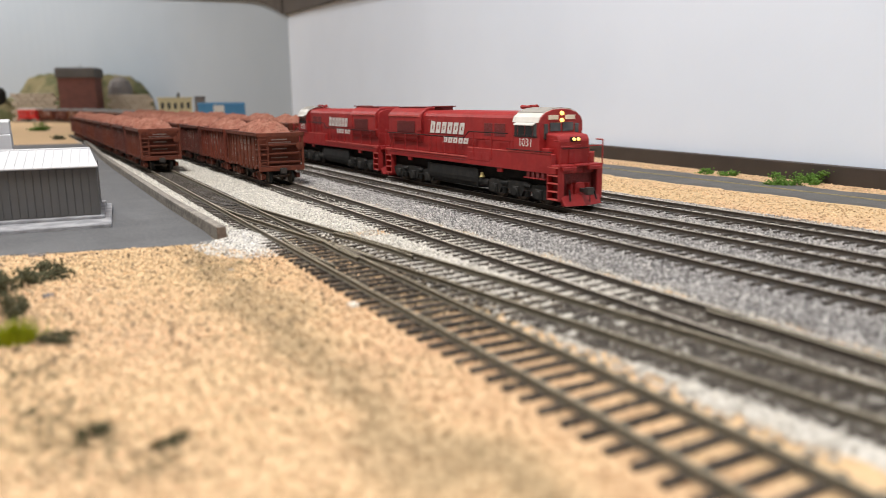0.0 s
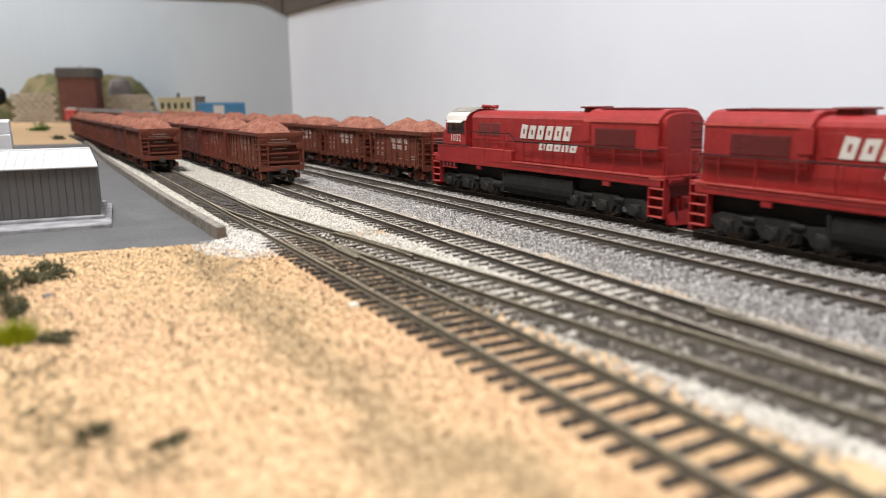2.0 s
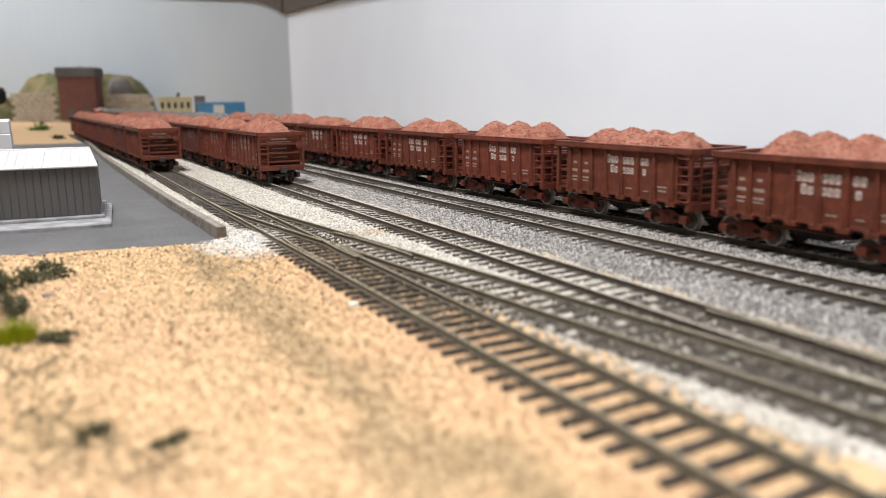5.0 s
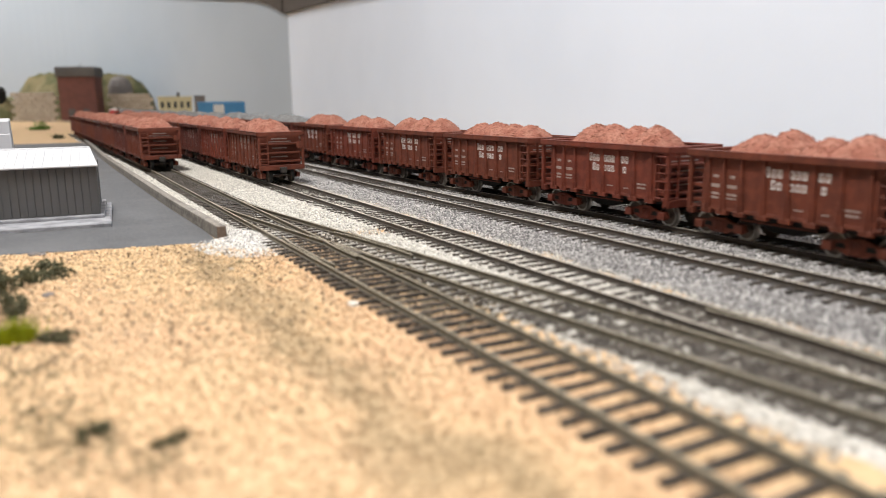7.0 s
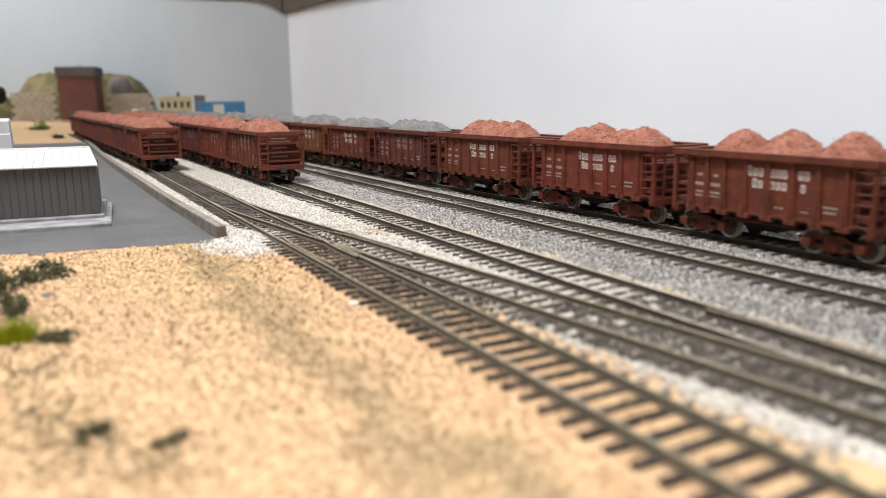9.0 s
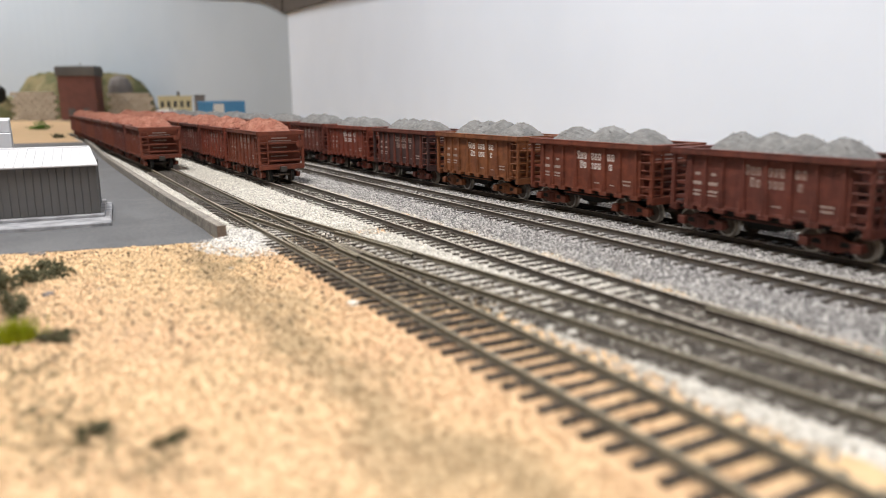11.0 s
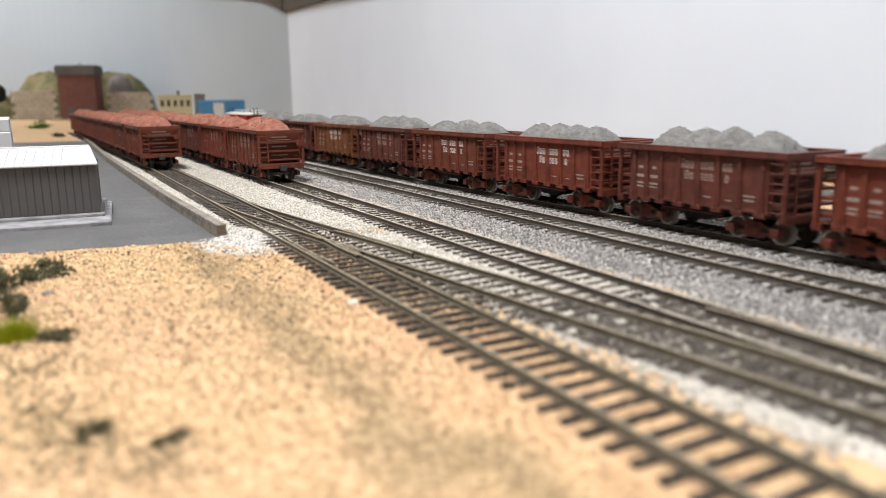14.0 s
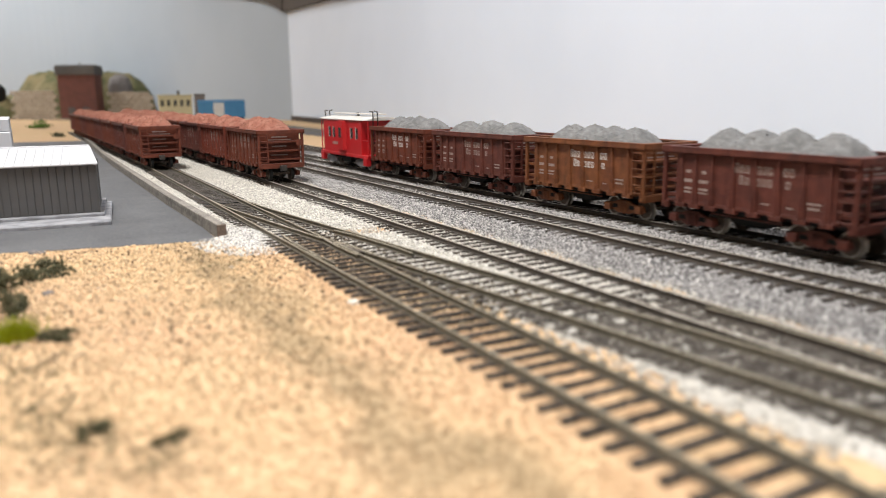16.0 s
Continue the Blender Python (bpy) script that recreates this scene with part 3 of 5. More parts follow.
for y in np.arange(-40, 1650, TIE_GAP):
    x0, x1, o = float(c5(y)) - 14.2, float(c5(y)) + 14.2, float(swing(y))
    if 0 < o < 27:
        x1 += o
    rows.append((y, x0, x1))
    if o >= 27 and y > 62:
        join = float(c4(y) - c6(y)) < 31
        if not join:
            rows.append((y, float(c6(y)) - 14.2, float(c6(y)) + 14.2))
add_ties(siding, rows, (40, 700))

second = thing("railway_track", "model siding in pale ballast, joined by a turnout", "railway track", "parallel tracks of the yard")
for s in (-8.25, 8.25):
    part("rail", rail_shape(lambda y, s=s: c4(y) + s, -40, 1700), [M_RAIL, M_RAILTOP], second)
part("guard_rail", rail_shape(lambda y: c4(y) + 6.2 - np.maximum(np.abs(y - 108) - 20, 0) * 0.12, 78, 140, -0.15), [M_RAIL, M_RAILDULL], second)
rows = []
for y in np.arange(-40, 1700, TIE_GAP):
    x0 = float(c4(y)) - 14.2
    if float(c4(y) - c6(y)) < 31 and y > 20:
        x0 = float(c6(y)) - 14.2
    rows.append((y, x0, float(c4(y)) + 14.2))
add_ties(second, rows, (60, 760))

# ---- the timber kerb ----
kerb = thing("timber_kerb", "long weathered grey timber kerb along the apron", "kerb")
kpts = [(72.2, 339.5), (70.6, 464), (72.0, 775), (73.5, 900), (84, 1300)]
ks = Shape()
for (xa, ya), (xb, yb) in zip(kpts, kpts[1:]):
    ks.prism([(xa, ya + 0.15), (xa + 4.4, ya + 0.15), (xb + 4.4, yb), (xb, yb)], -4.5, 2.9, "z")
part("beam", ks, M_TIMBER, kerb, "", 0.25)
part("end_face", Shape().box(72.35, 76.45, 339.2, 339.7, -4.4, 2.75), M_TIMBER_END, kerb, "brown sawn end grain", 0.2)

# ---- the grey shed ----
SHED = pose(33.6 * MM, 409.0 * MM, 0, 0, 0, -6.0)
shed = thing("metal_shed", "grey ribbed metal shed with a white roof on a concrete base", "shed", at=SHED)
part("foundation", Shape().box(-150, 1.5, -6, 78, -4.5, -0.6), M_CONCRETE, shed, "pale grey rough concrete base", 0.5)
part("foundation_cap", Shape().box(-148, -1.6, 13.5, 82, -0.7, 0.9), M_CONCRETE, shed, "", 0.3)
part("wall", Shape().box(-144, -4.0, 18.5, 72, 0.5, 26.2).prism([(18.5, 26.1), (72, 26.1), (45.2, 32.9)], -144, -12.0, "x"), M_SHED, shed)
panel = Shape().box(-1.72, 1.72, -0.35, 0.3, 0.9, 26.0).mesh("wall_panel", [M_SHED], 0.12)
for k in range(38):
    ob = new("wall_panel", panel)
    ob.parent = shed
    ob.matrix_basis = pose((-5.9 - 3.65 * k) * MM, 18.4 * MM, 0)
part("corner_trim", Shape().box(-4.4, -3.6, 17.9, 19.6, 0.7, 26.2), M_SHED, shed)


def skewed(outline, a, b):
    """A roof drawn along x whose end is cut back towards the ridge."""
    sh = Shape().prism(outline, a, b, "x")
    sh.v = [(x - (0.13 * (y - 15.6) if x > -50 else 0.0), y, z) for x, y, z in sh.v]
    return sh


part("roof", skewed([(15.6, 26.0), (45.2, 33.1), (74.8, 26.0), (74.8, 26.8), (45.2, 34.2), (15.6, 26.8)], -146, -2.6), M_WHITEROOF, shed, "white ribbed metal roof", 0.1)
seam = Shape()
seam.prism([(15.7, 26.8), (45.2, 34.2), (45.2, 34.75), (15.7, 27.35)], -0.26, 0.26, "x")
seam = seam.mesh("roof_rib", [M_WHITEROOF])
for k in range(32):
    ob = new("roof_rib", seam)
    ob.parent = shed
    ob.matrix_basis = pose((-7.4 - 4.2 * k) * MM, 0, 0)
part("ridge_cap", Shape().rod((-146, 45.2, 34.2), (-6.6, 45.2, 34.2), 0.7, 8), M_WHITEROOF, shed)
part("gutter", Shape().rod((-146, 15.6, 26.4), (-2.6, 15.6, 26.4), 0.55, 8), M_WHITEROOF, shed)

white = thing("white_building", "plain white flat-sided building beyond the shed", "building", at=pose(0, 600 * MM, 0))
part("wall", Shape().box(-180, -6.5, 0, 90, -4, 38), M_WHITEROOF, white, "", 0.6)
part("upper_block", Shape().box(-180, -6.8, 1, 89, 38, 46.8), M_WHITEROOF, white, "", 0.6)
part("base_course", Shape().box(-182, -5.0, -1.5, 91.5, -4, 14), M_WHITEROOF, white, "", 0.5)

# ---- far scenery ----
def hill(name, label, cx, cy, rx, ry, h, rz, seed):
    n = 44
    u = np.linspace(-1, 1, n)
    U, V = np.meshgrid(u, u)
    r = np.sqrt(U ** 2 + V ** 2)
    X, Y = U * rx, V * ry
    Z = h * np.clip(1 - np.maximum(r - 0.3, 0) ** 2 / 0.49, 0, 1) ** 0.8
    Z += np.where(Z > 0, 6 * np.sin(X * 0.05 + seed) * np.cos(Y * 0.06) + 3 * np.sin(X * 0.13 + Y * 0.11 + seed), 0) - 6
    a = radians(rz)
    P = np.stack([cx + X * math.cos(a) - Y * math.sin(a), cy + X * math.sin(a) + Y * math.cos(a), Z], -1).reshape(-1, 3)
    i = (np.arange(n - 1)[:, None] * n + np.arange(n - 1)[None]).ravel()
    f = np.concatenate([np.stack([i, i + 1, i + n + 1], -1), np.stack([i, i + n + 1, i + n], -1)])
    return tagged(new(name, fast_mesh(name, P, f, M_HILL)), label, "hill", kind="structure")


hill("hill", "rounded scrub-covered green-brown hill by the backdrop", 262, 3300, 300, 150, 172, -29, 0.3)

hill("hill", "dark green scrub-topped hill above a stone wall", 128, 3400, 165, 105, 176, -29, 2.1)
hill("hill", "low bare brown bank at the foot of the backdrop", -95, 3330, 150, 120, 92, -29, 1.3)
tower = thing("brick_tower", "tall square red-brown building with a dark parapet", "building", at=pose(205 * MM, 3060 * MM, 0, 0, 0, -20))
part("wall", Shape().add([(-62, -46, -4), (62, -46, -4), (62, 46, -4), (-62, 46, -4), (-63, -47, 150), (63, -47, 150), (63, 47, 150), (-63, 47, 150)],
                         [(0, 3, 2, 1), (4, 5, 6, 7), (0, 1, 5, 4), (1, 2, 6, 5), (2, 3, 7, 6), (3, 0, 4, 7)]), M_BRICK, tower)
part("parapet", Shape().box(-68, 68, -52, 52, 149, 180), M_DARKROOF, tower, "dark grey parapet band", 2.0)
part("roof_cap", Shape().box(-65, 65, -49, 49, 180, 184), M_DARKROOF, tower, "", 1.0)
part("mast", Shape().rod((5, 0, 182), (5, 0, 196), 2, 6), M_DARKROOF, tower)
# dark blocks on the wall face stand in for shaded doorways
for x in (-24, 26):
    part("doorway", Shape().box(x - 11, x + 11, -49, -45, 6, 36), M_DARKROOF, tower, "dark raised block, painted as a shaded opening")

stone = thing("retaining_wall", "pale stone block retaining wall below the hill", "wall", "stone walls")
sb = Shape()
for r in range(7):
    for k in range(3, 9):
        x = -110 + k * 26 + (r % 2) * 13
        sb.box(x + 0.8, x + 25.2, -9 + random.uniform(-1.5, 1.0), 4, -4 + r * 14.5, -4 + r * 14.5 + 13.6)
part("stonework", sb, M_ROCK, stone, "", 0.8)
stone.matrix_world = pose(10 * MM, 3190 * MM, 0, 0, 0, -29)
copy_thing(stone, pose(318 * MM, 3020 * MM, -8 * MM, 0, 0, -29))
portal = thing("rock_face", "grey rock outcrop on the hillside", "rock")
part("rock", Shape().turned((0, 0, 0), [(44, -34), (42, 0), (34, 22), (18, 34), (1, 38)], "z", 9), M_STONE, portal)
portal.matrix_world = pose(345 * MM, 3120 * MM, 118 * MM, 0, 0, 20)
dome = thing("dark_tank", "dark rounded tank at the far end", "tank", at=pose(-62 * MM, 3262 * MM, 60 * MM))
part("shell", Shape().turned((0, 0, 0), [(27, -4), (28, 42), (22, 54), (12, 60), (1, 63)], "z", 16), M_BLACK, dome)

cream = thing("cream_building", "small cream building with dark windows and a chimney", "building", at=pose(405 * MM, 2340 * MM, 0, 0, 0, -10))
part("wall", Shape().box(-47, 47, 0, 60, -4, 68), M_CREAM, cream, "", 1.0)
part("roof", Shape().box(-50, 50, -3, 63, 68, 73), M_CREAM, cream, "", 1.0)
part("chimney", Shape().rod((10, 26, 70), (10, 26, 86), 4, 8), M_DARKROOF, cream)
for x in (-36, -18, 0, 18, 36):
    part("window", Shape().box(x - 4.5, x + 4.5, -1.2, 0.6, 40, 58), M_GLASS, cream, "dark glazed window")
annex = thing("grey_annex", "small dark grey block beside the cream building", "building", at=pose(475 * MM, 2330 * MM, 0, 0, 0, -10))
part("wall", Shape().box(-15, 14, 0, 50, -4, 71), M_STONE, annex, "", 1.0)
part("roof", Shape().box(-17, 16, -2, 52, 71, 75), M_DARKROOF, annex, "", 1.0)

# ---- loose stones, sand grains ----
tie_y = np.array(sorted(set(round(r[0], 2) for r in tie_rows)))


def clear_of_ties(P, keep=0.04):
    """Which of the places lie off ties and rails."""
    ok = np.ones(len(P), bool)
    rng = np.random.default_rng(5)
    for c, (y0, y1), ph in ((c1, (-60, 2000), -60), (c2, (-60, 3250), -60), (c3, (-60, 2000), -60), (c4, (-40, 1700), -40), (c5, (-40, 1650), -40), (c6, (60, 470), -40)):
        d = P[:, 0] - c(P[:, 1])
        inside = (np.abs(d) < 15.6) & (P[:, 1] > y0) & (P[:, 1] < y1)
        q = (P[:, 1] - ph + TIE_GAP / 2) % TIE_GAP - TIE_GAP / 2
        ok &= ~(inside & (np.abs(q) < TIE_W / 2 + 0.25) & (rng.random(len(P)) > keep))
        ok &= ~(inside & (np.abs(np.abs(d) - 8.25) < 1.3))
    return ok


def scatter(n, xlim, ylim, inside, z, seed):
    rng = np.random.default_rng(seed)
    P = np.stack([rng.uniform(*xlim, n), rng.uniform(*ylim, n), np.zeros(n)], -1)
    P = P[inside(P[:, 0], P[:, 1])]
    P = P[clear_of_ties(P)]
    P[:, 2] = z(P[:, 0], P[:, 1]) + rng.uniform(-0.25, 0.25, len(P))
    return P


grains("sand_grains", scatter(62000, (-75, 116), (70, 440), lambda x, y: (x < 109 + 0.012 * y) & ((y < 332 - (x - 71) * 0.23) | (x > 200)) &
                              (x > -0.55 * y - 5) , lambda x, y: -3.12 + 0.30 * ripple(x, y), 11), 0.62, M_SANDGRAIN,
       "coarse tan sand grains lying on the ground", "sand", 1)
litter = np.concatenate([np.random.default_rng(70 + k).normal(0, 1, (n, 2)) * (rx, ry) + (x, y) for k, (x, y, rx, ry, n) in enumerate(
    ((4, 142, 5, 7, 260), (-2, 160, 5, 9, 240), (15, 128, 4, 5, 120), (-4, 190, 5, 10, 200), (66, 285, 12, 14, 200), (40, 200, 16, 26, 160), (62, 150, 14, 24, 160), (-5, 240, 6, 10, 160)))])
grains("ground_litter", np.column_stack([litter, -2.98 + 0.30 * ripple(litter[:, 0], litter[:, 1])]), 0.55, M_LITTER, "fine olive-brown litter on the sand", "litter", 8)
grains("sand_grains", scatter(2300, (-75, 112), (190, 440), lambda x, y: (y < 332 - (x - 71) * 0.23) & (x > -0.55 * y - 5), lambda x, y: -2.95 + 0.30 * ripple(x, y), 17), 0.72, M_DARKSPECK,
       "scattered darker grit on the sand", "sand", 7)
grains("sand_grains", scatter(14000, (338, 500), (150, 620), lambda x, y: ((x < 404) | (x > 466)) & (x < wall_x(y) - 9), lambda x, y: -3.1 + 0.30 * ripple(x, y), 12), 0.8,
       M_SANDGRAIN, "coarse tan sand grains by the road", "sand", 2)
grains("pale_ballast_grains", scatter(60000, (74, 182), (70, 900), lambda x, y: (x > pale_left(y)) & (x < c4(y) + 19 + 2 * np.sin(y * 0.2)) &
                                      ~((y > 400) & (np.abs(x - c5(y) - swing(y) / 2) < 14 + swing(y) / 2)),
                                      lambda x, y: -2.62 + 0.25 * ripple(x, y, 0.4), 13), 0.62, M_WHITEGRAIN,
       "pale crushed stone ballast grains", "ballast", 3)
pile = np.random.default_rng(14).normal(0, 1, (6500, 2))
pile = np.stack([82 + 11.5 * pile[:, 0], 322 + 15 * pile[:, 1]], -1)
pile = pile[(pile[:, 0] - 82) ** 2 / 560 + (pile[:, 1] - 325) ** 2 / 1300 < 1]
pile = pile[(pile[:, 0] > 77.5) | (pile[:, 1] < 338)]
pz = -3.1 + 2.2 * np.exp(-((pile[:, 0] - 83) ** 2 / 70 + (pile[:, 1] - 340) ** 2 / 330))
heap = np.column_stack([pile, pz])
grains("pale_ballast_grains", heap[::2], 0.74, M_WHITEGRAIN, "spilled pale ballast at the kerb end", "ballast", 4)
grains("grey_ballast_grains", heap[1::2], 0.74, M_GREYGRAIN, "spilled grey ballast at the kerb end", "ballast", 10)
grains("grey_ballast_grains", scatter(190000, (172, 340), (90, 800), lambda x, y: (x > c4(y) + 17 + 2 * np.sin(y * 0.2)) & (x < 336),
                                      lambda x, y: -2.6 + 0.25 * ripple(x, y, 1.3), 15), 0.47, M_GREYGRAIN,
       "mid grey crushed stone ballast grains", "ballast", 5)
grains("dark_ballast_grains", scatter(16000, (84, 140), (400, 900), lambda x, y: np.abs(x - c5(y) - swing(y) / 2) < 13.5 + swing(y) / 2,
                                      lambda x, y: -2.42 + 0 * x, 16), 0.6, M_DARKGRAIN, "dark ballast grains between siding rails", "ballast", 6)


def turnout_grime(x, y):
    """Where oil has gathered, at the joining of the two sidings."""
    n = 0.5 + 0.28 * np.sin(x * 0.37 + 1.1) * np.cos(y * 0.23) + 0.22 * np.sin(x * 0.81 - y * 0.55)
    join = (x > c6(y) - 15) & (x < c4(y) + 15) & (y > 40) & (y < 168) & (n > 0.12 + 0.006 * np.maximum(y - 120, 0))
    return join


def points_dirt(x, y):
    n = 0.5 + 0.28 * np.sin(x * 0.37 + 1.1) * np.cos(y * 0.23) + 0.22 * np.sin(x * 0.81 - y * 0.55)
    return (x > c5(y) - 12) & (x < c6(y) + 14) & (y > 165) & (y < 405) & (n > 0.40)


grains("dark_ballast_grains", scatter(24000, (100, 200), (40, 170), turnout_grime, lambda x, y: -2.45 + 0 * x, 18), 0.78, M_DARKGRAIN,
       "dark oily grit among the turnout ties", "ballast", 9)
grains("dirt_grains", scatter(26000, (84, 150), (160, 405), points_dirt, lambda x, y: -2.95 + 0 * x, 19), 0.6, M_GRIME,
       "olive-brown dirt between the turnout ties", "ballast", 11)


# ---- plants and stones ----
def bush(name, label, x, y, z, rx, ry, rz, n, mat, size, seed, category="shrub"):
    """A ragged clump: fine twigs with many small leaf flakes on them."""
    rng = np.random.default_rng(seed)
    hubs = rng.normal(0, 0.5, (9, 3)) * (rx, ry, rz)
    hubs[:, 2] = np.abs(hubs[:, 2]) + rz * 0.15
    pick = rng.integers(0, 9, n)
    P = hubs[pick] + rng.normal(0, 0.24, (n, 3)) * (rx, ry, rz)
    P[:, 2] = np.abs(P[:, 2]) * 1.1
    tw = Shape()
    for h in hubs:
        tw.rod((0, 0, -0.8), tuple(h * 1.15), 0.22, 4, 0, 0.08)
    v = OCTA[None] * (size * rng.uniform(0.5, 1.4, (n, 6, 1)) * np.array([1.0, 0.8, 0.55]))
    a = rng.uniform(0, 6.28, n)
    vx = v[..., 0] * np.cos(a)[:, None] - v[..., 2] * np.sin(a)[:, None]
    vz = v[..., 0] * np.sin(a)[:, None] + v[..., 2] * np.cos(a)[:, None]
    v = np.stack([vx, v[..., 1], vz], -1) + P[:, None]
    f = (OCTA_F[None] + (np.arange(n) * 6)[:, None, None]).reshape(-1, 3)
    ob = thing(name, label, category, "shrubs", at=pose(x * MM, y * MM, z * MM))
    part("twigs", tw, M_SHRUB, ob)
    lf = new("leaves", fast_mesh("leaves", v.reshape(-1, 3), f, mat))
    lf.parent = ob
    return ob


bush("shrub", "dry dark olive shrub on the sand", 0.5, 297, -3.6, 8, 9, 3.4, 520, M_SHRUB, 0.75, 21)
bush("shrub", "dry dark olive shrub on the sand", -9.5, 281, -3.6, 5, 8, 4.5, 420, M_SHRUB, 0.75, 22)
bush("shrub", "straggling dark olive shrub on the sand", -7.0, 250, -3.6, 4, 14, 4.5, 420, M_SHRUB, 0.7, 23)
bush("shrub", "low dark shrub beside a green tuft", 2.0, 214, -3.6, 4.5, 4, 2.2, 260, M_SHRUB, 0.6, 24)
bush("shrub", "small dark twiggy clump on the sand", 7.3, 293, -3.6, 2.2, 1.6, 1.0, 90, M_SHRUB, 0.5, 25)
bush("shrub", "small dark twiggy clump on the sand", 6.2, 147, -3.4, 2.4, 2.8, 1.7, 260, M_SHRUB, 0.45, 26)
bush("shrub", "small dark twiggy clump on the sand", 18.2, 135.5, -3.4, 3.2, 1.6, 1.2, 220, M_SHRUB, 0.42, 27)
bush("shrub", "bright green leafy shrub by the road", 459, 335, -3.6, 9, 11, 5.5, 620, M_GREEN, 0.95, 28)
bush("shrub", "bright green leafy shrub by the road", 489, 336, -3.6, 10, 8, 6.5, 560, M_GREEN, 0.95, 29)
bush("shrub", "low green weed by the road", 482, 424, -3.6, 8, 6, 2.6, 240, M_GREEN, 1.0, 30)
bush("shrub", "low green weed by the road", 484, 401, -3.6, 8, 6, 2.8, 240, M_GREEN, 1.0, 31)
bush("shrub", "low green weed by the road", 466, 262, -3.6, 5, 5, 3, 200, M_GREEN, 0.9, 32)
bush("shrub", "distant dark shrub on the sand", 52, 1490, -3.6, 14, 12, 5, 240, M_SHRUB, 1.6, 33)
bush("shrub", "distant green shrub on the sand", 40, 1990, -3.6, 26, 16, 10, 260, M_GREEN, 2.6, 34)

tuft = thing("grass_tuft", "bright yellow-green grass tuft on the sand", "grass tuft", at=pose(-7.5 * MM, 219 * MM, -3.6 * MM))
rng = np.random.default_rng(40)
bl = Shape()
for k in range(420):
    a, r, lean = rng.uniform(0, 6.28), abs(rng.normal(0, 2.6)), rng.uniform(0.1, 0.9)
    x, y = r * math.cos(a) * 1.3, r * math.sin(a)
    h = rng.uniform(3.5, 7.5)
    dx, dy = lean * h * 0.6 * math.cos(a), lean * h * 0.6 * math.sin(a)
    w = 0.16
    bl.add([(x - w, y, 0), (x + w, y, 0), (x + dx, y + dy, h), (x, y + w * 1.5, 0)], [(0, 1, 2), (1, 3, 2), (3, 0, 2)])
tagged(part("blade", bl, M_TUFT, tuft), kind="stuff")


def pebble(x, y, r, mat, label, seed, squash=0.65):
    rng = np.random.default_rng(seed)
    s = Shape().turned((0, 0, 0), [(0.05, -r * squash), (r * 0.75, -r * squash * 0.6), (r, 0), (r * 0.8, r * squash * 0.55), (0.05, r * squash * 0.9)], "z", 9)
    s.v = [tuple(c * rng.uniform(0.86, 1.14) for c in p) for p in s.v]
    ob = tagged(new("stone", s.mesh("stone", [mat])), label, "stone", "loose stones")
    ob.matrix_world = pose(x * MM, y * MM, (-3.9 + r * squash * 0.7) * MM, 0, 0, seed * 40)
    return ob


for x, y, r, m in ((1.9, 268, 1.9, M_STONE), (17.0, 268, 0.9, M_STONE), (-0.9, 345, 2.2, M_STONE), (10, 233, 0.9, M_STONE), (82.6, 205, 2.1, M_WHITEGRAIN),
                   (2.3, 343.5, 1.6, M_STONE), (21, 246, 0.8, M_STONE), (12, 199, 0.9, M_STONE), (76, 300, 1.4, M_ROCK), (63, 276, 1.1, M_ROCK)):
    pebble(x, y, r, m, "grey rounded stone on the sand" if m is M_STONE else "pale chip of stone beside the track", int(x * 7 + y))


# ---- rolling stock ----
def wheel_set(y, r, parent, bright=True):
    ax = thing_part("wheelset", parent, y, r)
    for s in (-1, 1):
        w = Shape().turned((s * 8.0, 0, 0), [(0.05, s * 0.4), (r * 0.35, s * 0.9), (r * 0.8, s * 0.55), (r * 0.84, s * 1.1)], "x", 16)
        w.turned((s * 8.0, 0, 0), [(r * 0.84, s * 1.1), (r, s * 1.1), (r, s * -0.6), (r * 1.1, s * -0.8), (r * 1.1, s * -1.1)], "x", 16, 1)
        w.turned((s * 8.0, 0, 0), [(r * 1.1, s * -1.1), (0.05, s * -1.1)], "x", 16)
        part("wheel", w, [M_WHEEL, M_STEEL if bright else M_WHEEL], ax)
    return ax


def thing_part(name, parent, y, r):
    s = Shape().rod((-7, 0, 0), (7, 0, 0), 0.8, 8)
    ob = part(name, s, M_WHEEL, parent)
    ob.matrix_basis = pose(0, y * MM, r * MM)
    return ob


def coupler(parent, y, s):
    q = Shape().box(-1.2, 1.2, min(y, y + s * 7), max(y, y + s * 7), 8.4, 10.6)
    q.box(-2.4, 2.2, min(y + s * 5, y + s * 8), max(y + s * 5, y + s * 8), 7.6, 11.4)
    q.rod((1.0, y + s * 6, 3.4), (1.0, y + s * 6, 8.2), 0.35, 6)
    return part("coupler", q, M_COUPLER, parent, "dull grey metal knuckle coupler", 0.25)


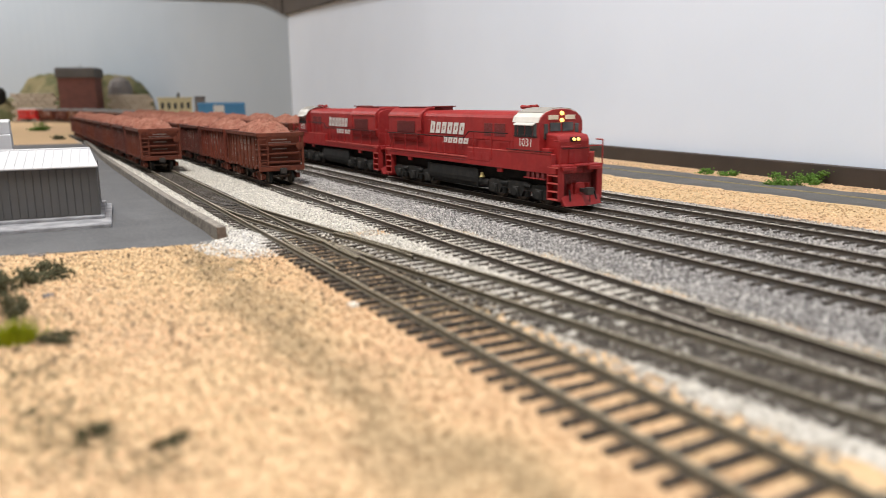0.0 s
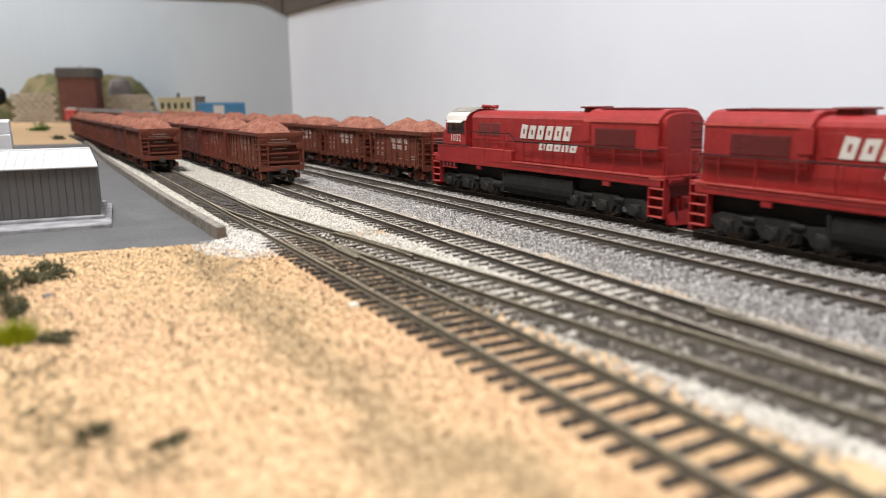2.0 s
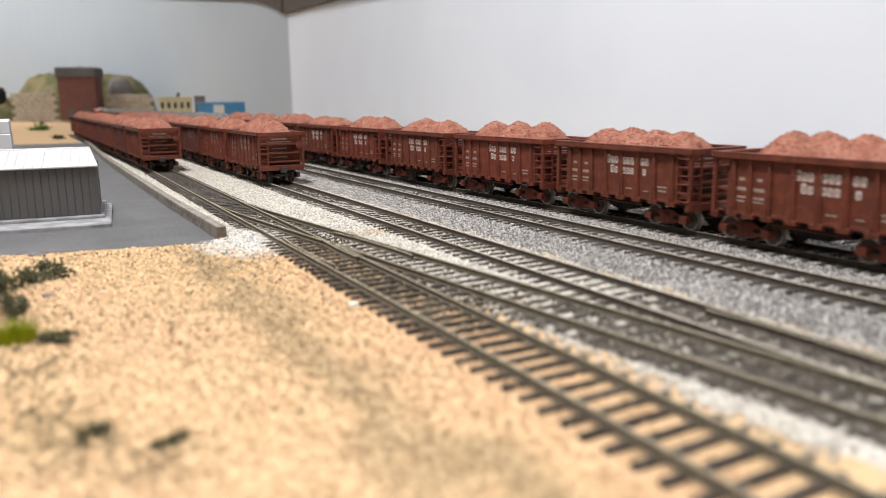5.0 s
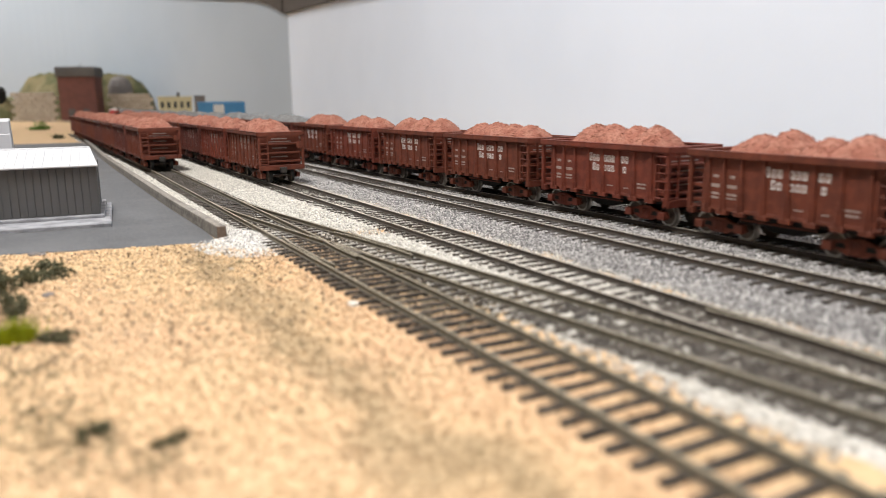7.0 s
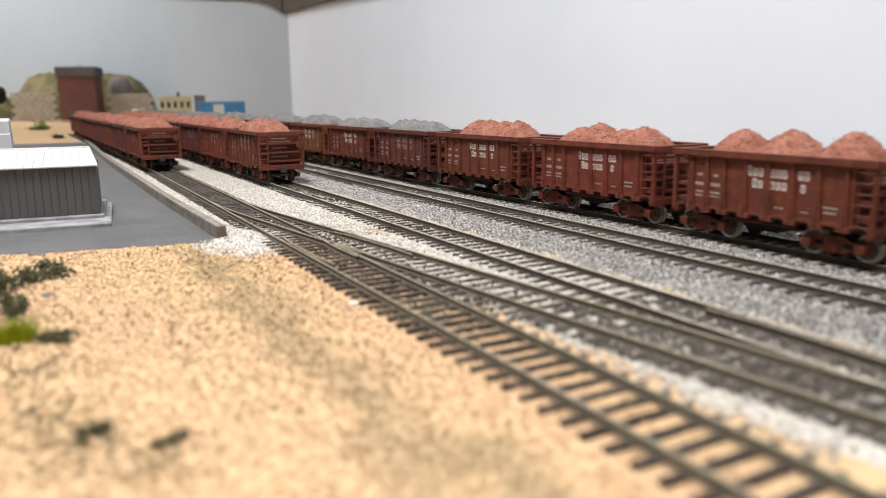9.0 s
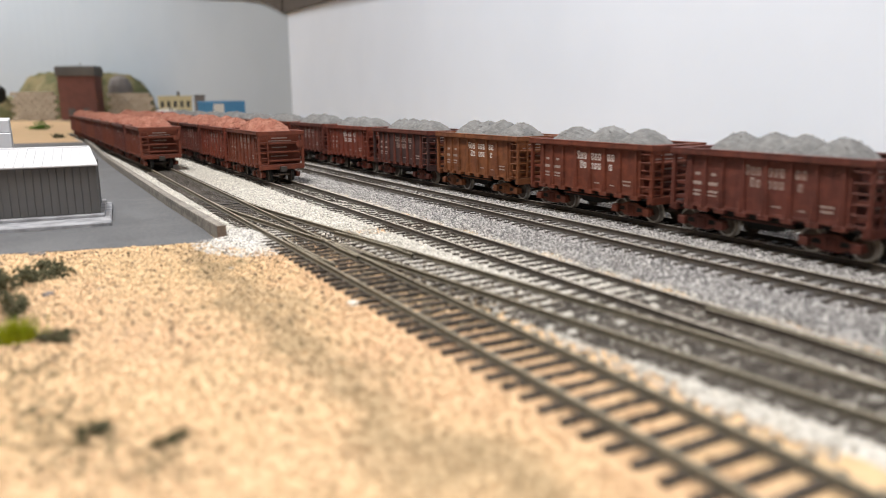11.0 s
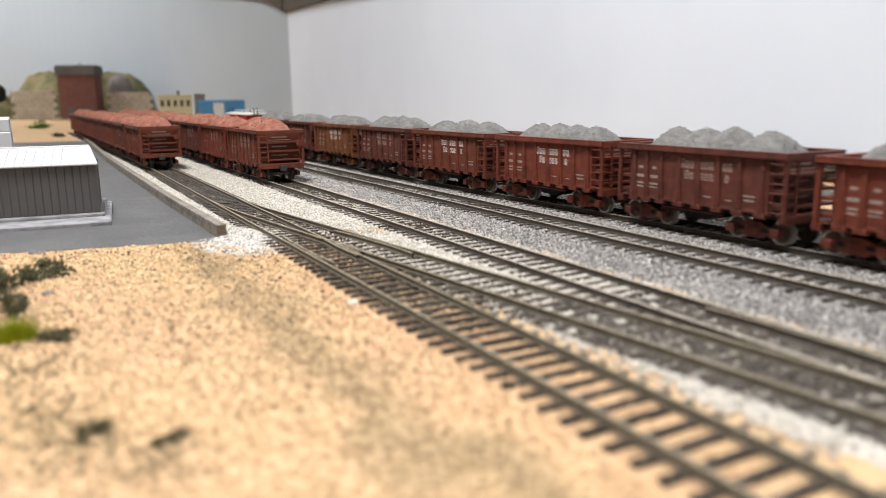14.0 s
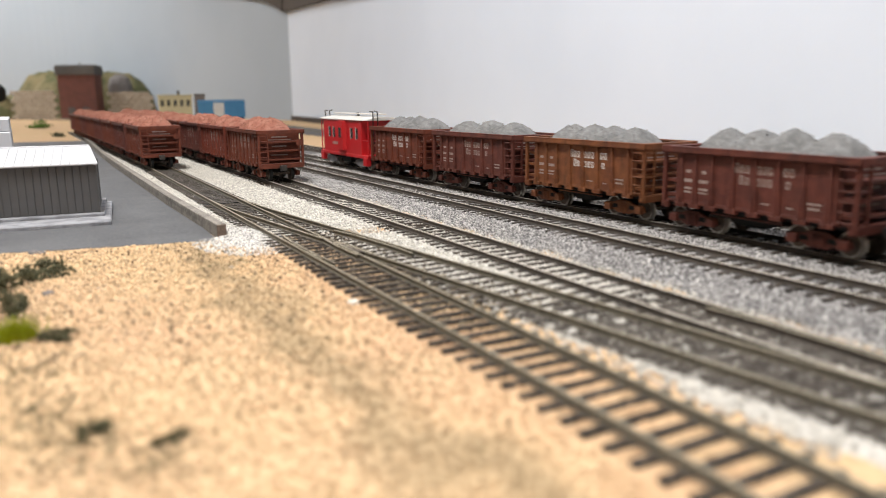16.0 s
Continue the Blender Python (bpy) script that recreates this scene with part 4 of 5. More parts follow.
def ore_load(seed, top, bumps, lumps=1700):
    """Heaps of ore along the car, rough all over."""
    rng = np.random.default_rng(seed)
    nx, ny = 26, 90
    X, Y = np.meshgrid(np.linspace(-15.3, 15.3, nx), np.linspace(-40.3, 40.3, ny))
    Z = np.zeros_like(X)
    cs = np.linspace(-24.5, 24.5, bumps) + rng.uniform(-2.5, 2.5, bumps)
    for c in cs:
        h, w, cx = top * rng.uniform(0.8, 1.08), rng.uniform(8.0, 10.0), rng.uniform(-1.5, 1.5)
        d = np.sqrt(((X - cx) / 15.5) ** 2 + ((Y - c) / (w * 1.5)) ** 2)
        Z = np.maximum(Z, h * np.clip(1.0 - d ** 1.5, 0, 1) ** 0.9)
    Z += 0.22 * np.sin(X * 0.9 + seed) * np.sin(Y * 0.8 + seed) * (Z > 0.3) + rng.normal(0, 0.13, X.shape)
    edge = np.minimum(15.3 - np.abs(X), 40.3 - np.abs(Y))
    Z = 34.2 + Z * smooth(edge, 0, 4) + rng.normal(0, 0.1, X.shape)
    X = X + rng.normal(0, 0.12, X.shape)
    v = np.stack([X, Y * 0.932 - REAR / 2, Z], -1).reshape(-1, 3)
    i = (np.arange(ny - 1)[:, None] * nx + np.arange(nx - 1)[None]).ravel()
    f = np.concatenate([np.stack([i, i + 1, i + nx + 1], -1), np.stack([i, i + nx + 1, i + nx], -1)])
    # loose lumps on the heap
    k = rng.integers(0, len(v), lumps)
    spot = v[k] + rng.normal(0, 0.35, (lumps, 3)) * (1, 1, 0.2)
    lump = (OCTA[None] * (0.42 * rng.uniform(0.4, 1.4, (lumps, 6, 1)))) + spot[:, None]
    f2 = (OCTA_F[None] + (np.arange(lumps) * 6)[:, None, None] + len(v)).reshape(-1, 3)
    return fast_mesh("ore_load", np.concatenate([v, lump.reshape(-1, 3)]), np.concatenate([f, f2]), M_ORE)


def slab_frame(q, x0, x1, ya, yb, za, zb, t):
    """An upright plain mark: a thin frame with an open middle."""
    q.box(x0, x1, ya, ya + t, za, zb).box(x0, x1, yb - t, yb, za, zb)
    q.box(x0, x1, ya + t, yb - t, za, za + t).box(x0, x1, ya + t, yb - t, zb - t, zb)
    return q


RIBS = (-36.5, -26.0, -15.6, -5.2, 5.2, 15.6, 24.2, 31.8)
REAR = 5.5  # by how much the rear end stands nearer the middle than the front


def ore_car():
    """A steel ore car on two four-wheeled trucks; its front is towards -y."""
    car = thing("ore_car", "red-brown steel ore car", "ore car", "ore cars")
    body = M_CAR["brown"]
    for s in (-1, 1):
        w = Shape()
        xa, xb = (s * 15.2, s * 16.0) if s > 0 else (s * 16.0, s * 15.2)
        w.box(xa, xb, -39.8, 34.3, 12.4, 34.0)
        w.box(xa - 0.15, xb + 0.15, -40.2, 34.7, 12.0, 13.4)
        part("side_wall", w, body, car, "", 0.12)
        for y in RIBS:
            r = Shape().prism([(y - 1.75, 12.0), (y + 1.75, 12.0), (y + 0.7, 33.6), (y - 0.7, 33.6)], min(s * 15.9, s * 16.75), max(s * 15.9, s * 16.75), "x")
            r.prism([(s * 16.7, 12.0), (s * 17.3, 12.0), (s * 16.7, 26.0)], y - 0.3, y + 0.3, "y")
            part("side_post", r, body, car, "", 0.12)
            ft = Shape().box(min(s * 13.6, s * 16.9), max(s * 13.6, s * 16.9), y - 2.6, y + 2.6, 10.4, 12.5)
            part("post_foot", ft, body, car, "", 0.25)
        top = Shape().box(min(s * 14.8, s * 17.6), max(s * 14.8, s * 17.6), -48, 48 - REAR, 33.4, 34.2)
        top.box(min(s * 16.9, s * 17.6), max(s * 16.9, s * 17.6), -48, 48 - REAR, 33.4, 36.3).box(min(s * 14.9, s * 17.6), max(s * 14.9, s * 17.6), -48, 48 - REAR, 35.7, 36.4)
        part("top_chord", top, body, car, "", 0.15)
    for s in (-1, 1):
        shift = REAR if s > 0 else 0.0

        def yb(a, b):
            return min(s * a, s * b) - shift, max(s * a, s * b) - shift
        e = Shape().box(-15.4, 15.4, *yb(40.2, 41.0), 11.5, 34)
        part("end_wall", e, body, car, "", 0.1)
        for z in (15.2, 21.4, 27.6):
            part("end_rib", Shape().prism([(s * 40.9 - shift, z - 0.9), (s * 46.2 - shift, z - 0.6), (s * 46.2 - shift, z + 0.6), (s * 40.9 - shift, z + 0.9)], -15.0, 15.0, "x"), body, car, "", 0.15)
        part("top_chord", Shape().box(-17.4, 17.4, *yb(44.5, 48), 33.6, 36.3), body, car, "", 0.15)
        part("end_sill", Shape().box(-16.4, 16.4, *yb(44.5, 48), 9.2, 12.2).box(-15, 15, *yb(42, 48), 12.0, 12.7), body, car, "", 0.2)
        for x in (-15.9, 15.9):
            part("corner_post", Shape().box(x - 0.9, x + 0.9, *yb(45.8, 47.6), 10, 34), body, car, "", 0.15)
        for x in (-9.8,) if s < 0 else (9.8,):
            part("ladder_rail", Shape().box(x - 0.5, x + 0.5, *yb(46.6, 47.6), 11, 34), body, car)
        for k in range(6):
            z = 13.5 + k * 3.7
            xs = (-15.5, -9.8) if s < 0 else (9.8, 15.5)
            part("rung", Shape().rod((xs[0], s * 47.4 - shift, z), (xs[1], s * 47.4 - shift, z), 0.32, 6), body, car)
            part("rung", Shape().rod((-17.0 if s < 0 else 17.0, s * 46.8 - shift, z), (-17.0 if s < 0 else 17.0, s * 40.6 - shift, z), 0.30, 6), body, car)
        coupler(car, s * 44.0 - shift * 0.5, s)
        if s < 0:
            part("brake_staff", Shape().rod((13.2, -48.4, 9), (13.2, -48.4, 30), 0.3, 6).turned((13.2, -48.6, 27), [(0.05, -0.2), (2.6, -0.2), (2.6, 0.2), (0.05, 0.2)], "y", 12), body, car)
    # near-black colour carries the shade below the car body
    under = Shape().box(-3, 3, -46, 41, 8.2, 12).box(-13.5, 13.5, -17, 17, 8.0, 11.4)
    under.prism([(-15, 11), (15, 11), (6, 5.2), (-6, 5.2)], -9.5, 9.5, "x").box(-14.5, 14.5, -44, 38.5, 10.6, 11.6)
    part("underframe", under, M_BLACK, car, "underframe and hopper doors, shade painted in as near-black")
    for x in (-13.5, 13.5):
        part("brake_pipe", Shape().rod((x, -17, 9.0), (x, 17, 9.0), 0.4, 6), body, car)
    for c in (-31.5, 27.5):
        for s in (-1, 1):
            q = Shape().prism([(c - 13.5, 4.2), (c - 12.5, 6.9), (c - 6.5, 7.2), (c - 3.4, 8.6), (c + 3.4, 8.6), (c + 6.5, 7.2), (c + 12.5, 6.9), (c + 13.5, 4.2), (c + 11, 3.0),
                               (c + 7.5, 4.0), (c + 3.6, 2.2), (c - 3.6, 2.2), (c - 7.5, 4.0), (c - 11, 3.0)], min(s * 11.4, s * 13.0), max(s * 11.4, s * 13.0), "x")
            for k in (-10.2, 10.2):
                q.box(min(s * 11.2, s * 14.2), max(s * 11.2, s * 14.2), c + k - 2.1, c + k + 2.1, 3.2, 6.6)
            for k in (-1.6, 0, 1.6):
                q.rod((s * 13.0, c + k, 3.0), (s * 13.0, c + k, 7.4), 0.75, 6)
            part("truck_side", q, body, car, "rust-brown cast truck side", 0.25)
            # raised black blocks stand in for the shaded holes of the truck side
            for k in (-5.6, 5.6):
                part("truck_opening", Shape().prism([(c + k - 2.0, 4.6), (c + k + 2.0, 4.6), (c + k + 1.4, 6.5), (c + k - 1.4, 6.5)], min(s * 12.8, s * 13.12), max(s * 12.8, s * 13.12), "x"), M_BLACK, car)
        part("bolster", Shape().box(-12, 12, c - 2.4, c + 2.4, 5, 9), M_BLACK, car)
        for k in (-10.2, 10.2):
            wheel_set(c + k, 4.85, car)
    # lettering, as plain worn bars on the panels between the posts
    for s in (-1, 1):
        q = Shape()
        x0, x1 = min(s * 15.95, s * 16.06), max(s * 15.95, s * 16.06)
        for row, (z0, z1) in enumerate(((27.4, 30.6), (22.9, 25.8))):
            for col, n in ((-1, 3), (0, 3 if row == 0 else 3), (1, 2 if row == 0 else 1)):
                for k in range(n):
                    w = 1.75
                    y = 9.4 + col * 10.4 + (k - (n - 1) / 2) * 2.6
                    if row and col == -1 and k == 0:
                        continue
                    tall = 0.7 if (col == -1 and k == row) else 0.0
                    slab_frame(q, x0, x1, s * y - w / 2, s * y + w / 2, z0, z1 + tall, 0.5)
        part("side_lettering", q, M_DECAL, car, "white lettering bars, worn")
        q = Shape()
        for y, rows in ((-28.0, ((25.4, 26.6, 2.6), (21.4, 22.8, 4.6), (18.4, 19.3, 4.2), (16.8, 17.6, 4.2))), (-19.9, ((25.4, 26.6, 2.4), (21.4, 22.8, 4.6), (18.4, 19.3, 5.0), (17.0, 17.6, 5.4))),
                        (10.5, ((16.0, 16.5, 4.0),)), (21.2, ((15.6, 16.1, 3.0),)), (31.0, ((18.2, 18.9, 5.6), (16.4, 17.2, 4.8)))):
            for z0, z1, w in rows:
                part("data_mark", Shape().box(x0, x1, s * y - w / 2, s * y + w / 2, z0, z1), M_DECAL_OLD, car, "small pale worn data bar")
    for xa, xb, za, zb in ((-5, 6.5, 30.8, 31.6), (-8.5, 9.5, 28.9, 29.5), (-5, 6, 24.2, 25.0), (-6, 6.5, 18.0, 18.7)):
        part("end_mark", Shape().box(xa, xb, -41.15, -40.95, za, zb), M_DECAL_OLD, car, "small pale mark on the end")
    part("ore_load", LOADS[0], M_ORE, car)
    return car


LOADS = [ore_load(s, 10.2, b) for s, b in ((51, 4), (52, 4), (53, 3), (54, 4))]


def grey_loads():
    made = []
    for s, b in ((61, 4), (62, 3), (63, 4)):
        me = ore_load(s, 9.8, b, 350)
        me.name = "ore_load_grey"
        me.materials[0] = M_GREYORE
        made.append(me)
    return made


GREY = grey_loads()
PAINT_WORDS = {"brown": "brown", "red": "red-brown", "dark": "sooty dark brown", "rust": "rust-streaked orange-brown", "plum": "dull plum-brown"}


def dress(car, paint, load, grey):
    """Gives a copied car its own paint and load."""
    for ob in car.children_recursive:
        if ob.type != "MESH":
            continue
        if ob.name.startswith("ore_load"):
            ob.data = load
        elif ob.data.materials and ob.data.materials[0] is M_CAR["brown"]:
            ob.material_slots[0].link = "OBJECT"
            rusty = paint == "dark" and ob.name.startswith(("side_post", "end_rib", "top_chord", "post_foot", "truck_side", "rung"))
            ob.material_slots[0].material = M_CAR["plum" if rusty else paint]
        elif ob.data.materials and ob.data.materials[0] is M_DECAL and paint in ("dark", "plum"):
            ob.material_slots[0].link = "OBJECT"
            ob.material_slots[0].material = M_DECAL_OLD
    car["label"] = f"{PAINT_WORDS[paint]} steel ore car heaped with {'grey' if grey else 'red'} ore"
    return car


def text_part(name, words, size, parent, x, y, z, mat, rz, shear=0.0):
    cu = bpy.data.curves.new(name, "FONT")
    cu.body, cu.size, cu.extrude, cu.shear = words, size * MM, 0.04 * MM, shear
    cu.align_x, cu.align_y = "CENTER", "BOTTOM"
    cu.resolution_u = 2
    tmp = bpy.data.objects.new(name, cu)
    scene.collection.objects.link(tmp)
    me = bpy.data.meshes.new_from_object(tmp.evaluated_get(bpy.context.evaluated_depsgraph_get()))
    bpy.data.objects.remove(tmp)
    me.materials.clear()
    me.materials.append(mat)
    ob = new(name, me)
    ob.parent = parent
    ob.matrix_basis = pose(x * MM, y * MM, z * MM, 90, 0, rz)
    return ob


CAB_PARTS = {"cab", "cab_roof", "roof_ridge", "cab_window", "window_frame", "sun_visor", "door_window", "windscreen", "number_board", "road_number", "headlight", "horn"}


def locomotive(number, lamps):
    """A six-axle road diesel, 222 mm over its couplers; its front is towards -y."""
    L = thing("locomotive", "red six-axle diesel model locomotive with white cab roof", "locomotive", "locomotives of the ore train")
    R = M_LOCO
    part("frame", Shape().sides(4, 15.3, -100, 100, 18.3, 23.0).box(-4.2, 4.2, -100, 100, 18.4, 22.9), R, L, "", 0.3)
    # lighter red strip paints the highlight along the walkway edge
    part("walkway_edge", Shape().sides(15.25, 15.65, -12, 100, 22.5, 23.3), M_LOCO_LT, L, "pale walkway edge, its highlight painted in")
    # long hood and its raised radiator end
    hood = [(-12.6, 22.8), (12.6, 22.8), (12.6, 47.2), (11.6, 49.2), (8.6, 50.6), (4, 51.2), (-4, 51.2), (-8.6, 50.6), (-11.6, 49.2), (-12.6, 47.2)]
    part("long_hood", Shape().prism(hood, -58, 99, "y"), R, L, "", 0.35)
    rad = [(-13.0, 29.5), (13.0, 29.5), (14.8, 31.5), (14.8, 47.5), (13.4, 49.6), (10.4, 52.0), (6.5, 52.9), (-6.5, 52.9), (-10.4, 52.0), (-13.4, 49.6), (-14.8, 47.5), (-14.8, 31.5)]
    part("radiator_hood", Shape().prism(rad, 48, 97, "y"), R, L, "", 0.35)
    for s in (-1, 1):
        part("radiator_lip", Shape().box(min(s * 14.7, s * 15.2), max(s * 14.7, s * 15.2), 48, 97, 46.6, 47.6), M_LOCO_LT, L)
    part("roof_fan_grille", Shape().box(-9, 9, 53, 92, 52.8, 53.3), M_LOCO_DK, L, "dark red roof grille", 0.1)
    for s in (-1, 1):
        part("radiator_grille", Shape().box(min(s * 14.7, s * 15.0), max(s * 14.7, s * 15.0), 56, 83, 35.5, 43.6), M_LOCO_DK, L, "dark mesh radiator intake")
        for k in range(9):
            part("grille_slat", Shape().box(min(s * 14.9, s * 15.15), max(s * 14.9, s * 15.15), 56.2, 82.8, 35.9 + k * 0.85, 36.25 + k * 0.85), M_LOCO_DK, L)
        part("side_box", Shape().box(min(s * 14.7, s * 15.3), max(s * 14.7, s * 15.3), 46.5, 52.5, 37, 46.5), R, L, "", 0.2)
        # hood doors
        for k in range(12):
            y = -54 + k * 8.4
            part("hood_door", Shape().box(min(s * 12.5, s * 12.85), max(s * 12.5, s * 12.85), y, y + 7.7, 23.6, 33.6), R, L, "", 0.1)
        for k, (y0, y1) in enumerate(((-50, -39), (-37, -28), (18, 30), (32, 44))):
            if k < 2:
                part("louvre_panel", Shape().box(min(s * 12.5, s * 12.8), max(s * 12.5, s * 12.8), y0, y1, 36.5, 44.0), M_LOCO_DK, L, "dark red louvre panel", 0.1)
            else:
                part("upper_door", Shape().box(min(s * 12.5, s * 12.8), max(s * 12.5, s * 12.8), y0, y1, 36.0, 45.0), R, L, "", 0.1)
        part("belt_line", Shape().box(min(s * 12.5, s * 12.9), max(s * 12.5, s * 12.9), -58, 46, 34.2, 34.7), R, L)
        # equipment boxes along the walkway
        part("battery_box", Shape().box(min(s * 12, s * 15.4), max(s * 12, s * 15.4), -96, -13, 18.2, 28.8), R, L, "", 0.35)
        part("battery_box_edge", Shape().box(min(s * 14.9, s * 15.5), max(s * 14.9, s * 15.5), -95.5, -13.5, 28.6, 29.15), M_LOCO_LT, L)
        for k in range(3):
            part("box_louvre", Shape().box(min(s * 15.3, s * 15.55), max(s * 15.3, s * 15.55), -38 + k * 8.5, -31.5 + k * 8.5, 21.4, 26.4), R, L, "", 0.1)
        part("sill_stripe", Shape().box(min(s * 15.2, s * 15.45), max(s * 15.2, s * 15.45), -13, 96, 20.6, 20.95), M_LOCO_DK, L)
        part("grab_tab", Shape().box(min(s * 13.5, s * 15.0), max(s * 13.5, s * 15.0), 62, 67, 15.8, 18.5), R, L, "", 0.2)
        part("grab_tab", Shape().box(min(s * 13.5, s * 15.0), max(s * 13.5, s * 15.0), -50, -45, 15.8, 18.5), R, L, "", 0.2)
        # handrails
        part("handrail", Shape().rod((s * 15.4, -56, 38.6), (s * 15.4, -15, 38.6), 0.34, 6).rod((s * 15.4, -15, 38.6), (s * 15.4, -9, 34.6), 0.34, 6).rod((s * 15.4, -9, 34.6), (s * 15.4, 98, 34.6), 0.34, 6), M_BLACK, L, "thin dark handrail")
        for y in (-40, -20, -2, 16, 34, 52, 70, 88):
            part("stanchion", Shape().rod((s * 15.4, y, 22.8), (s * 15.4, y, 38.4 if y < -14 else 34.8), 0.36, 6), R, L)
    # cab
    cab = [(-15.2, 22.9), (15.2, 22.9), (15.2, 45.6), (14.2, 47.9), (11.2, 50.4), (6.0, 52.1), (0, 52.6), (-6.0, 52.1), (-11.2, 50.4), (-14.2, 47.9), (-15.2, 45.6)]
    part("cab", Shape().prism(cab, -82, -58, "y"), R, L, "", 0.25)
    roof = [(-15.6, 45.2), (-14.5, 48.1), (-11.4, 50.7), (-6.1, 52.5), (0, 53.0), (6.1, 52.5), (11.4, 50.7), (14.5, 48.1), (15.6, 45.2), (14.9, 45.2), (14.0, 47.6), (11.0, 50.0), (6.0, 51.8), (0, 52.3), (-6.0, 51.8), (-11.0, 50.0), (-14.0, 47.6), (-14.9, 45.2)]
    part("cab_roof", Shape().prism(roof, -81.2, -57.4, "y"), M_WHITE, L, "dusty white curved cab roof", 0.1)
    part("roof_ridge", Shape().prism([(-11.8, 50.7), (-6.1, 52.8), (0, 53.3), (6.1, 52.8), (11.8, 50.7), (6.0, 52.0), (0, 52.5), (-6.0, 52.0)], -81.1, -57.5, "y"), M_ROOFGREY, L, "dusty grey roof top")
    for s in (-1, 1):
        a, b = min(s * 15.1, s * 15.45), max(s * 15.1, s * 15.45)
        for y0, y1 in ((-79.6, -76.4), (-75.6, -69.2), (-68.4, -62.6), (-61.8, -59.2)):
            part("cab_window", Shape().box(a, b, y0, y1, 38.0, 44.4), M_GLASS, L, "dark glazed cab side window", 0.1)
        part("window_frame", Shape().box(a, b + 0.1, -80, -58.8, 37.2, 37.9).box(a, b + 0.1, -72.6, -72.0, 37.9, 44.6), M_TRUCK, L)
        part("sun_visor", Shape().prism([(s * 15.0, 44.9), (s * 17.2, 43.6), (s * 17.2, 44.1), (s * 15.0, 45.5)], -78.5, -60.5, "y"), M_WHITE, L, "white sun visor over the cab window", 0.1)
        part("door_window", Shape().box(min(s * 9.4, s * 12.2), max(s * 9.4, s * 12.2), -82.5, -81.8, 36.0, 44.6), M_GLASS, L, "rounded dark cab door window", 0.3)
        part("windscreen", Shape().box(min(s * 0.6, s * 8.2), max(s * 0.6, s * 8.2), -82.5, -81.8, 40.4, 45.2), M_GLASS, L, "dark windscreen", 0.2)
        part("number_board", Shape().box(min(s * 2.6, s * 9.2), max(s * 2.6, s * 9.2), -82.6, -81.8, 46.8, 49.2), M_BOARD if lamps else M_WHITE, L, "pale lit number board", 0.1)
        text = "".join(number)
        text_part("road_number", text, 6.6, L, s * 15.3, -69.5, 30.7, M_DECAL, 90 if s > 0 else -90)
    for z in (50.2, 46.4):
        lens = Shape().turned((0, -82.5, z), [(0.05, -0.5), (1.0, -0.45), (1.15, 0.4), (0.05, 0.4)], "y", 14)
        part("headlight", lens, M_LAMP if lamps else M_GLASS, L, "glowing amber headlight" if lamps else "unlit headlight")
    # short nose
    part("short_nose", Shape().prism([(-82, 22.8), (-96.5, 22.8), (-97.2, 36.0), (-95.5, 38.8), (-82, 40.0)], -10.6, 10.6, "x"), R, L, "", 0.7)
    part("nose_lamp_housing", Shape().box(-3.4, 3.4, -98.0, -96.6, 35.2, 37.7), M_BLACK, L, "black ditch light housing", 0.3)
    for x in (-1.5, 1.5):
        part("nose_light", Shape().turned((x, -98.2, 36.5), [(0.05, -0.4), (0.8, -0.35), (0.9, 0.4), (0.05, 0.4)], "y", 12), M_LAMP if lamps else M_GLASS, L, "glowing amber nose light" if lamps else "unlit nose light")
    part("nose_grab", Shape().rod((-8.6, -98.4, 31.6), (8.6, -98.4, 31.6), 0.28, 6).rod((-8.6, -98.4, 31.6), (-8.6, -96.4, 31.6), 0.28, 6).rod((8.6, -98.4, 31.6), (8.6, -96.4, 31.6), 0.28, 6), M_BLACK, L, "thin black grab iron")
    for s in (-1, 1):
        part("nose_side_box", Shape().box(min(s * 10.4, s * 13.6), max(s * 10.4, s * 13.6), -92, -83, 23.2, 31.5), R, L, "", 0.3)
        part("cab_side_rail", Shape().rod((s * 15.75, -97, 29.9), (s * 15.75, -56, 29.9), 0.26, 6), M_BLACK, L)
        part("sand_hatch", Shape().box(min(s * 9.0, s * 10.7), max(s * 9.0, s * 10.7), -95.5, -88.5, 32.0, 37.0), R, L, "", 0.25)
        for k in range(4):
            part("sill_louvre", Shape().box(min(s * 13.0, s * 15.2), max(s * 13.0, s * 15.2), -90 + k * 4.4, -87.6 + k * 4.4, 15.0, 18.4), M_LOCO_DK, L)
        part("sill_rail", Shape().box(min(s * 14.8, s * 15.3), max(s * 14.8, s * 15.3), -91, -72, 14.6, 15.2), R, L)
    part("nose_door", Shape().box(-4.2, 4.2, -97.5, -96.6, 23.4, 33.5), R, L, "", 0.25)
    part("horn", Shape().box(-1, 1, -58, -49, 51.0, 52.4).rod((-2.6, -57, 53.4), (-2.6, -49, 53.4), 0.8, 8, 0, 1.2).rod((2.0, -50, 53.7), (2.0, -58, 53.7), 0.8, 8, 0, 1.2).rod((0, -54, 51), (0, -54, 54.6), 0.7, 6), R, L, "red cluster air horn on the roof")
    part("exhaust_outlet", Shape().box(-4.5, 4.5, 36, 46, 50.9, 53.2).box(-6.5, 6.5, 35, 46.5, 53.1, 53.9), M_LOCO_DK, L, "sooty exhaust stack", 0.3)
